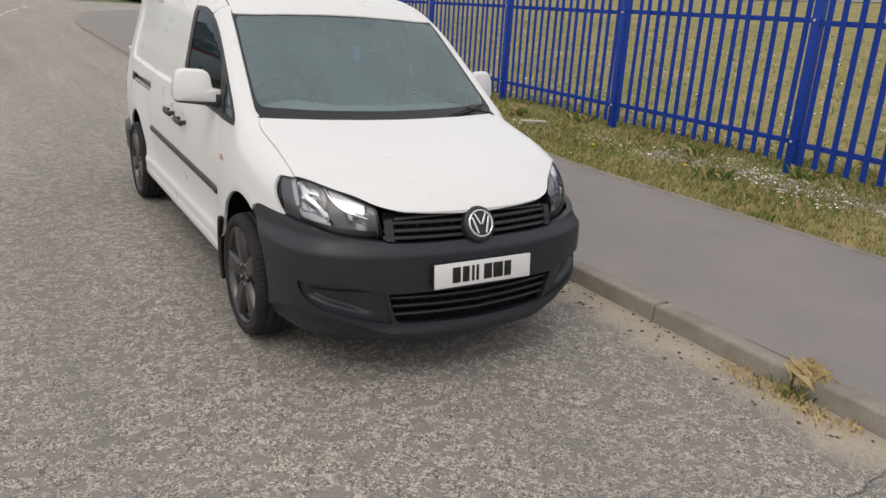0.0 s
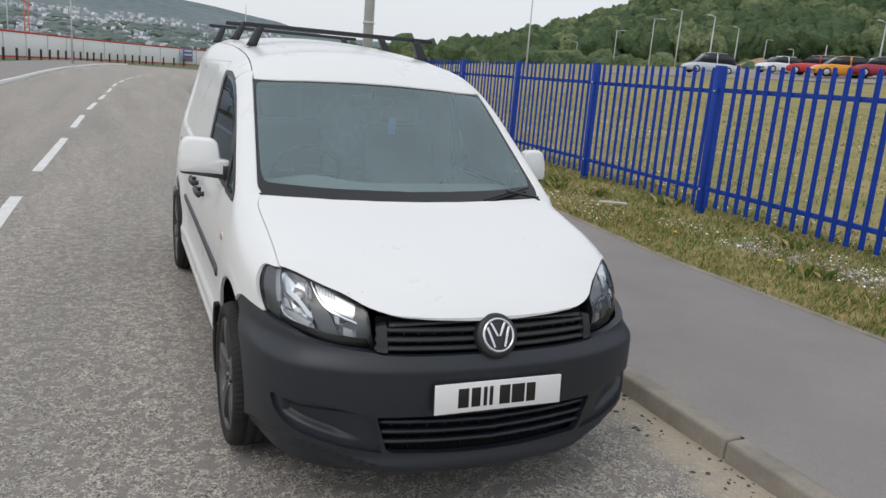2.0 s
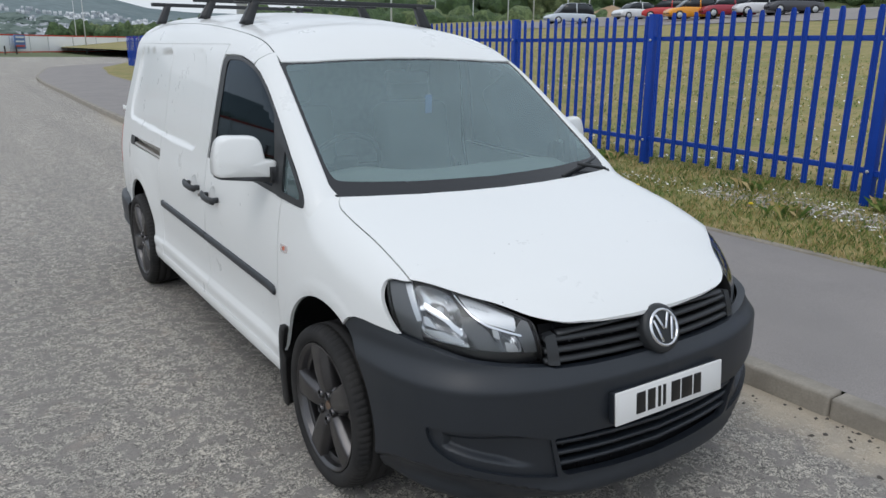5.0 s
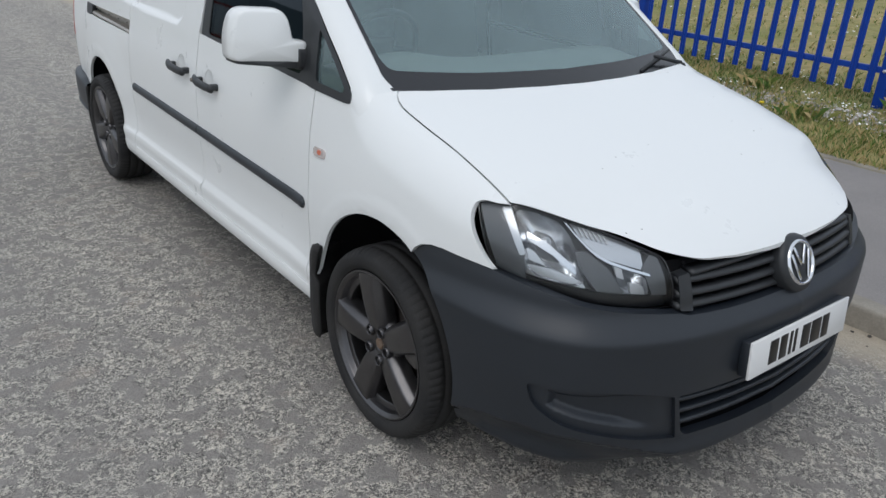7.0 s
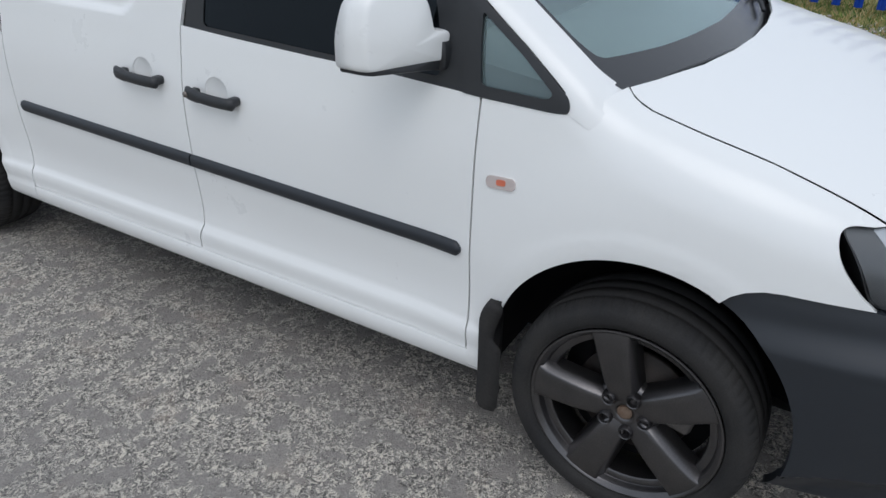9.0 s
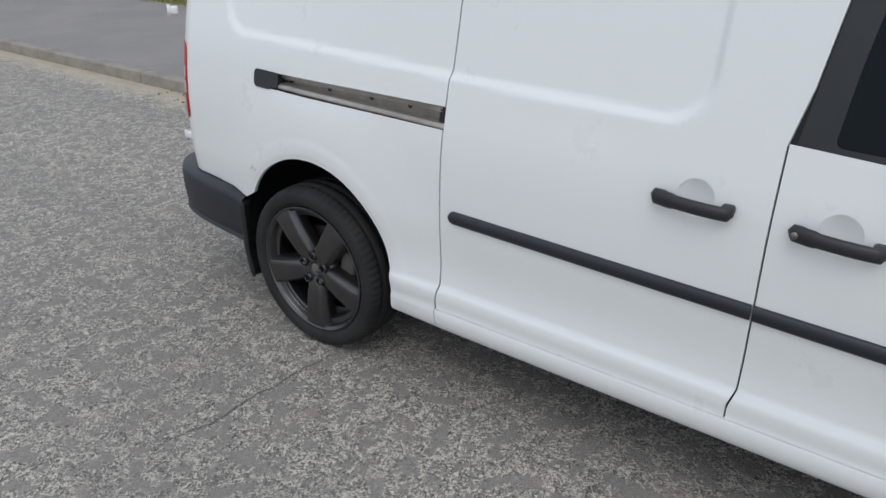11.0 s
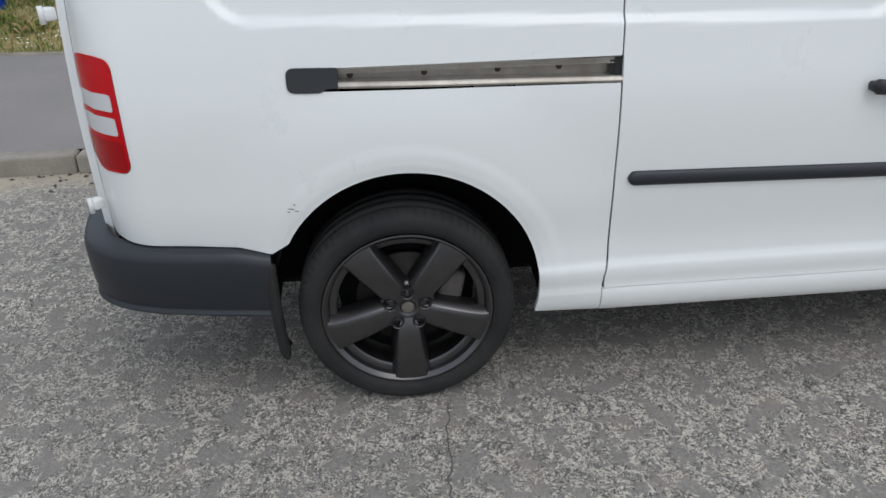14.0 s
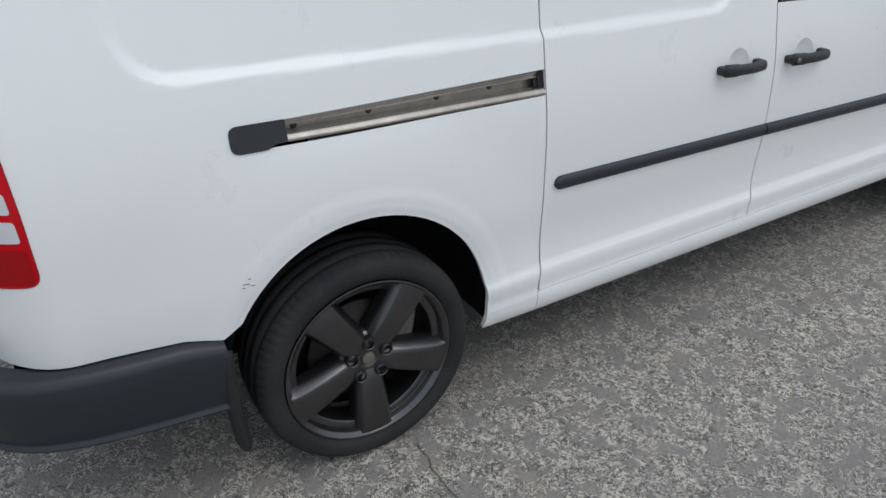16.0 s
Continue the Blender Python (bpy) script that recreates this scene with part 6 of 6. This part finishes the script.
# lower grille
gs = s_of(0.44)
skinned("lower_grille_back", [(-gs - 0.05, 0.21), (gs + 0.05, 0.21), (gs + 0.05, 0.48), (-gs - 0.05, 0.48)], on_nose(-0.055, False), LINER, van, (), 0.05, 0, True)
for z in (0.425, 0.385, 0.345):
    rows = []
    for s in np.linspace(-gs, gs, 37):
        pts = [on_nose(0, False)(np.array([[s, z - 0.010 * (1 - abs(s) / gs) + dz * 0.007]]), dx + 0.014)[0] for dx, dz in ((0.05, 0.6), (0.003, 1.0), (-0.003, 0.3), (-0.002, -0.8), (0.05, -1.0))]
        rows.append(pts)
    part("lower_slat", grid_mesh("lower_slat", rows, PLASTIC, True, True), None, van)
for s in np.linspace(-gs + 0.05, gs - 0.05, 12):
    a, b = on_nose(0, False)(np.array([[s, 0.295], [s, 0.455]]), 0.05)
    part("lower_rib", rod(bmesh.new(), a, b, 0.004, seg=6), TRIM, van)


# headlamps
LB = np.array([(0.449, -0.757, 0.682), (0.545, -0.722, 0.680), (0.650, -0.650, 0.690), (0.730, -0.548, 0.709), (0.778, -0.432, 0.741)])
LT = np.array([(0.470, -0.722, 0.814), (0.558, -0.610, 0.855), (0.645, -0.510, 0.886), (0.715, -0.428, 0.906), (0.767, -0.338, 0.903)])


def lamp_at(u, v, d=0.0):
    """A point of the lamp's front; u from the grille outwards, v upwards, d behind."""
    k = np.linspace(0, 1, 5)
    b = np.stack([catmull(k, LB[:, i], u) for i in range(3)], -1)
    t = np.stack([catmull(k, LT[:, i], u) for i in range(3)], -1)
    p = b + (t - b) * np.asarray(v)[..., None]
    out = np.stack([0.30 + 0.55 * np.asarray(u), -0.95 + 0.45 * np.asarray(u), np.full(np.shape(u), 0.30)], -1)
    out /= np.linalg.norm(out, axis=-1, keepdims=True)
    bulge = 0.026 * 4 * np.asarray(v) * (1 - np.asarray(v))
    return p + out * (bulge - d)[..., None]


def on_lamp(sx, extra=0.0):
    def fn(V, d):
        p = lamp_at(V[:, 0] / 0.55, V[:, 1] / 0.2, np.full(len(V), d + extra))
        return p * np.array([sx, 1, 1])
    return fn


def uv(pts):
    return [(0.55 * a, 0.2 * b) for a, b in pts]


LAMP = rounded(uv([(0.0, 0.0), (0.45, 0.0), (0.8, 0.0), (1.0, 0.0), (1.0, 1.0), (0.75, 1.0), (0.4, 1.0), (0.0, 1.0)]), [0.01, 0.05, 0.05, 0.05, 0.035, 0.05, 0.05, 0.02])
SATIN = mat("satin_lamp_housing", (0.58, 0.59, 0.61), 0.30, 0.85)
FACET = mat("lamp_reflector", (0.86, 0.87, 0.89), 0.26, 1.0)
nn = Nodes(FACET)
vo = nn.add("ShaderNodeTexVoronoi", Scale=34.0)
nn.link(nn.coords((1, 1, 0.45)), vo.inputs["Vector"])
nn.bump(vo.outputs[0], 0.35, 0.005)
LAMPBLACK = mat("lamp_housing_black", (0.012, 0.012, 0.013), 0.3)
LAMPGREY = mat("lamp_housing_grey", (0.14, 0.145, 0.152), 0.35)
for sx in (-1, 1):
    lamp = new("headlamp")
    lamp.parent = van
    tagged(lamp, "clear headlamp with chrome reflectors in a grey housing")
    flip = sx < 0

    def field(nm, pts, mt, d, r=0.006, depth=0.012, label=""):
        q = uv(pts)
        skinned(nm, rounded(q, r) if r else q, on_lamp(sx), mt, lamp, (), 0.012, depth, flip, d=d, label=label)

    skinned("lens", LAMP, on_lamp(sx), CLEAR, lamp, (), 0.02, 0.0, flip)
    cx, cy = np.mean([p[0] for p in LAMP]), np.mean([p[1] for p in LAMP])
    rim_in = [(cx + (x - cx) * 0.986, cy + (y - cy) * 0.965) for x, y in LAMP]
    skinned("lens_edge", LAMP, on_lamp(sx), LAMPBLACK, lamp, [rim_in], 0.02, 0.06, flip, d=-0.001)
    skinned("housing", LAMP, on_lamp(sx), LAMPGREY, lamp, (), 0.03, 0.0, flip, d=0.055)
    # smooth grey outer wall, black lower apron and the dark wall between the bowls
    field("outer_wall", [(0.80, 0.04), (0.97, 0.05), (0.985, 0.95), (0.80, 0.97), (0.76, 0.5)], LAMPGREY, 0.010, 0.004, 0.03)
    field("lower_apron", [(0.03, 0.03), (0.5, 0.03), (0.90, 0.04), (0.86, 0.15), (0.62, 0.18), (0.30, 0.20), (0.05, 0.24)], LAMPBLACK, 0.012, 0.004, 0.03)
    field("inner_wall", [(0.025, 0.24), (0.12, 0.22), (0.14, 0.62), (0.06, 0.93), (0.025, 0.93)], LAMPGREY, 0.012, 0.004, 0.03)
    field("middle_wall", [(0.285, 0.20), (0.42, 0.19), (0.475, 0.42), (0.47, 0.62), (0.40, 0.66), (0.32, 0.50)], LAMPGREY, 0.016, 0.006, 0.03)

    def bowl(u, v, ru, rv, depth, d0, nm, mt, n=3.0):
        rows = []
        for i in range(9):
            r = 1 - i / 8 * 0.97
            dd = d0 + depth * (1 - r * r)
            row = []
            for k in range(36):
                a = 2 * math.pi * k / 36
                cu = abs(math.cos(a)) ** (2 / n) * math.copysign(1, math.cos(a))
                cv = abs(math.sin(a)) ** (2 / n) * math.copysign(1, math.sin(a))
                q = lamp_at(np.array([u + ru * r * cu]), np.array([v + rv * r * cv]), np.array([dd]))[0]
                row.append((sx * q[0], q[1], q[2]))
            rows.append(row)
        return part(nm, grid_mesh(nm, rows, mt, True), None, lamp)

    bowl(0.625, 0.57, 0.165, 0.38, 0.05, 0.014, "main_reflector", FACET, 4.0)
    bowl(0.215, 0.36, 0.085, 0.17, 0.045, 0.018, "side_reflector", FACET, 4.0)
    # bright step beside the outer wall, floor and blade of the large bowl
    field("chrome_step", [(0.755, 0.42), (0.795, 0.38), (0.845, 0.93), (0.785, 0.95)], SATIN, 0.009, 0.004)
    field("bowl_floor", [(0.47, 0.20), (0.80, 0.17), (0.78, 0.30), (0.62, 0.34), (0.48, 0.27)], SATIN, 0.020, 0.008)
    field("bowl_blade", [(0.50, 0.33), (0.60, 0.50), (0.73, 0.60), (0.72, 0.70), (0.60, 0.62), (0.50, 0.45)], CHROME, 0.028, 0.006)
    field("bowl_blade", [(0.66, 0.35), (0.75, 0.36), (0.745, 0.50), (0.70, 0.48)], SATIN, 0.024, 0.006)
    c = lamp_at(np.array([0.62]), np.array([0.62]), np.array([0.045]))[0]
    bm = bmesh.new()
    bmesh.ops.create_uvsphere(bm, u_segments=18, v_segments=12, radius=0.015, matrix=Matrix.Translation((sx * c[0], c[1], c[2])))
    part("bulb_shield", bm, SATIN, lamp)
    # side bowl: pale block and ribbed piece
    field("side_block", [(0.262, 0.40), (0.298, 0.42), (0.292, 0.56), (0.255, 0.55)], WLENS, 0.012, 0.004)
    field("side_lens", [(0.155, 0.22), (0.245, 0.22), (0.235, 0.38), (0.165, 0.36)], WLENS, 0.016, 0.006)
    # indicator bay above a curved bright line
    field("indicator", [(0.13, 0.60), (0.33, 0.62), (0.40, 0.76), (0.44, 0.95), (0.10, 0.95)], SATIN, 0.016, 0.006, label="ribbed clear indicator")
    for k in range(6):
        field("indicator_rib", [(0.27 + 0.024 * k, 0.84), (0.279 + 0.024 * k, 0.84), (0.282 + 0.024 * k, 0.95), (0.273 + 0.024 * k, 0.95)], WLENS, 0.010, 0.001, 0.004)
    us = np.linspace(0.11, 0.47, 14)
    vs = catmull((0.11, 0.25, 0.33, 0.39, 0.43, 0.47), (0.55, 0.575, 0.61, 0.70, 0.82, 0.97), us)
    field("chrome_line", [(u, v - 0.022) for u, v in zip(us, vs)] + [(u, v + 0.022) for u, v in zip(us[::-1], vs[::-1])], CHROME, 0.007, 0.0, 0.008)

# wipers
def on_screen(x, y, up=0.012):
    return (x, y, float(cab(np.array([abs(x)]), np.array([y]))[0]) + up)


w = part("wiper_blade", rod(bmesh.new(), on_screen(0.36, 0.075, 0.018), on_screen(0.655, 0.185, 0.018), 0.007, seg=8), TRIM, van, "black wiper resting on the screen")
part("wiper_arm", rod(bmesh.new(), on_screen(0.675, 0.130, 0.016), on_screen(0.50, 0.130, 0.030), 0.009, 0.006, seg=8), TRIM, w)
bm = bmesh.new()
bmesh.ops.create_uvsphere(bm, u_segments=12, v_segments=8, radius=0.02, matrix=Matrix.Translation(on_screen(0.68, 0.128, 0.0)))
part("wiper_pivot", bm, TRIM, w)
part("wiper_blade", rod(bmesh.new(), on_screen(-0.62, 0.118, 0.004), on_screen(-0.02, 0.034, 0.004), 0.006, seg=8), TRIM, van)

# roof bars
rack = thing("roof_rack", "black steel roof bars clamped to the van roof", "roof rack")
for y, zt in ((1.53, 1.858), (2.25, 1.884), (3.27, 1.895)):
    bar = part("roof_bar", box(bmesh.new(), (1.20, 0.034, 0.024), (0.0, y, zt), bevel=0.004), TRIM, rack)
    for sx in (-1, 1):
        zr = float(root(lambda t: shape(np.array([0.52]), np.array([y]), t, "cab"), 0.3, 2.4, 1)[0])
        rows = []
        for k in np.linspace(0, 1, 6):
            z = zr - 0.004 + (zt - zr) * k
            xx_ = sx * (0.545 - 0.055 * k)
            w0 = 0.028 - 0.008 * k
            rows.append([(xx_ - w0, y - 0.03 + 0.01 * k, z), (xx_ + w0, y - 0.03 + 0.01 * k, z), (xx_ + w0, y + 0.03 - 0.01 * k, z), (xx_ - w0, y + 0.03 - 0.01 * k, z)])
        part("bar_foot", grid_mesh("bar_foot", rows, TRIM, True, True), None, bar, smooth=False)

# cabin
CABIN = grainy("grey_cabin_plastic", (0.34, 0.37, 0.36), (0.40, 0.43, 0.42), 5, 0.7, 0.1, 0.001, 300)
CLOTH = grainy("grey_seat_cloth", (0.14, 0.145, 0.15), (0.20, 0.205, 0.21), 8, 0.95, 0.3, 0.002, 250)
rows = []
for x in np.linspace(-0.70, 0.70, 25):
    y0 = 0.16 + 0.15 * x * x
    rows.append([(x, y0 - 0.09, 1.00), (x, y0 + 0.10, 1.06), (x, y0 + 0.30, 1.085 + 0.03 * math.exp(-((x + 0.36) / 0.18) ** 2)), (x, y0 + 0.46, 1.07 + 0.035 * math.exp(-((x + 0.36) / 0.16) ** 2)), (x, y0 + 0.52, 1.02), (x, y0 + 0.50, 0.75), (x, y0 + 0.30, 0.45)])
part("dashboard", grid_mesh("dashboard", rows, CABIN), None, van, "dark grey dashboard")
rows = []
for i in range(40):
    a = 2 * math.pi * i / 40
    rows.append([((0.185 + 0.014 * math.cos(b)) * math.cos(a), (0.185 + 0.014 * math.cos(b)) * math.sin(a), 0.014 * math.sin(b)) for b in np.linspace(0, 2 * math.pi, 11)[:-1]])
rows.append(rows[0])
sw = part("steering_wheel", grid_mesh("steering_wheel", rows, TRIM, True), None, van)
sw.matrix_basis = pose(-0.36, 0.80, 1.075, -62, 0, 0)
bm = bmesh.new()
box(bm, (0.34, 0.05, 0.02), (0, 0.0, 0), bevel=0.006)
box(bm, (0.13, 0.12, 0.04), (0, -0.01, 0), bevel=0.015)
part("wheel_hub", bm, TRIM, sw)
for x in (-0.37, 0.37):
    bm = box(bmesh.new(), (0.46, 0.14, 0.66), (x, 1.36, 1.00), (-12, 0, 0), 0.05, 3)
    seat = part("seat_back", bm, CLOTH, van)
    part("headrest", box(bmesh.new(), (0.26, 0.09, 0.17), (x, 1.45, 1.42), (-8, 0, 0), 0.035, 3), CLOTH, seat)
    part("seat_cushion", box(bmesh.new(), (0.48, 0.50, 0.16), (x, 1.08, 0.70), bevel=0.05, segments=3), CLOTH, seat)
part("bulkhead", box(bmesh.new(), (1.26, 0.03, 1.30), (0, 1.62, 1.02), bevel=0.005), grainy("bulkhead_grey", (0.5, 0.51, 0.51), (0.42, 0.43, 0.43), 3, 0.6, 0.05), van)
part("cab_floor", box(bmesh.new(), (1.4, 1.1, 0.04), (0, 1.05, 0.40), bevel=0.01), CABIN, van)
part("headlining", box(bmesh.new(), (1.1, 0.65, 0.02), (0, 1.25, 1.60), bevel=0.005), grainy("headlining_grey", (0.35, 0.35, 0.34), (0.3, 0.3, 0.3), 4, 0.9, 0.1), van)
mv = part("cab_mirror", box(bmesh.new(), (0.24, 0.035, 0.065), (0.0, 0.83, 1.49), (15, 0, 0), 0.014), TRIM, van)
part("mirror_stalk", rod(bmesh.new(), (0, 0.80, 1.55), (0, 0.825, 1.49), 0.012, seg=8), TRIM, mv)
part("air_freshener", box(bmesh.new(), (0.05, 0.004, 0.09), (0.11, 0.80, 1.36), (0, 0, 20), 0.002), mat("blue_card", (0.16, 0.26, 0.62), 0.6), van, "small blue hanging card")


# ---- last details ----
crane = thing("tower_crane", "slim red tower crane far across the valley", "crane")
CRANE = mat("crane_red", (0.62, 0.16, 0.12), 0.7)
cxy = at(-5.2, 320)
for dx, dy in ((-0.7, -0.7), (0.7, -0.7), (0.7, 0.7), (-0.7, 0.7)):
    part("mast_leg", rod(bmesh.new(), (cxy[0] + dx, cxy[1] + dy, 0), (cxy[0] + dx, cxy[1] + dy, 15), 0.12, seg=6), CRANE, crane)
for k in range(7):
    a, b = (-0.7, 0.7) if k % 2 else (0.7, -0.7)
    part("brace", rod(bmesh.new(), (cxy[0] + a, cxy[1] - 0.7, 2 * k), (cxy[0] + b, cxy[1] - 0.7, 2 * k + 2), 0.08, seg=6), CRANE, crane)
part("jib", box(bmesh.new(), (7.5, 0.5, 0.6), (cxy[0] - 1.5, cxy[1], 16.2), (0, 24, 0), 0.05), CRANE, crane)
# tarred crack in the road beside the back wheel
TAR = mat("dark_tar", (0.10, 0.092, 0.085), 0.7)


def crack(x0, y0, x1, y1, width, seed):
    rows = []
    for k in np.linspace(0, 1, 60):
        x, y = x0 + (x1 - x0) * k, y0 + (y1 - y0) * k
        wob = 0.030 * noise.noise((k * 5, seed, 0)) + 0.010 * noise.noise((k * 25, seed, 3))
        w = width * (0.45 + 0.9 * abs(noise.noise((k * 14, seed, 9)))) * min(1, 8 * min(k, 1 - k) + 0.1)
        rows.append([(x, y + wob - w, 0.003), (x, y + wob + w, 0.003)])
    ob = strip("road_crack", rows, TAR, label="dark crack across the asphalt road", category="crack")
    return ob


crack(-1.62, 2.95, -0.86, 2.90, 0.0028, 1.3)
crack(0.70, -2.33, 1.20, -2.27, 0.004, 4.1)
# stone chips on the bonnet's front and scuffs behind the back wheel
CHIP = mat("bare_chip", (0.10, 0.09, 0.08), 0.7)
rc = np.random.default_rng(11)
for k in range(10):
    x, y = rc.uniform(-0.55, 0.6), rc.uniform(-0.72, -0.15)
    z = float(root(lambda t: shape(np.array([x]), np.array([y]), t, "hood"), 0.3, 2.4, 1)[0])
    bm = bmesh.new()
    bmesh.ops.create_icosphere(bm, subdivisions=1, radius=rc.uniform(0.0012, 0.0026), matrix=Matrix.Translation((x, y, z)) @ Matrix.Diagonal((1, 1, 0.4, 1)))
    part("stone_chip", bm, CHIP, van)
for y, z, l in ((3.294, 0.648, 0.016), (3.282, 0.641, 0.010), (3.306, 0.640, 0.007), (3.290, 0.660, 0.006)):
    flank("scuff", rounded([(y, z), (y + l, z + 0.002), (y + l, z + 0.004), (y, z + 0.0025)], 0.0008), -1, CHIP, d=-0.0012, depth=0, h=0.01)
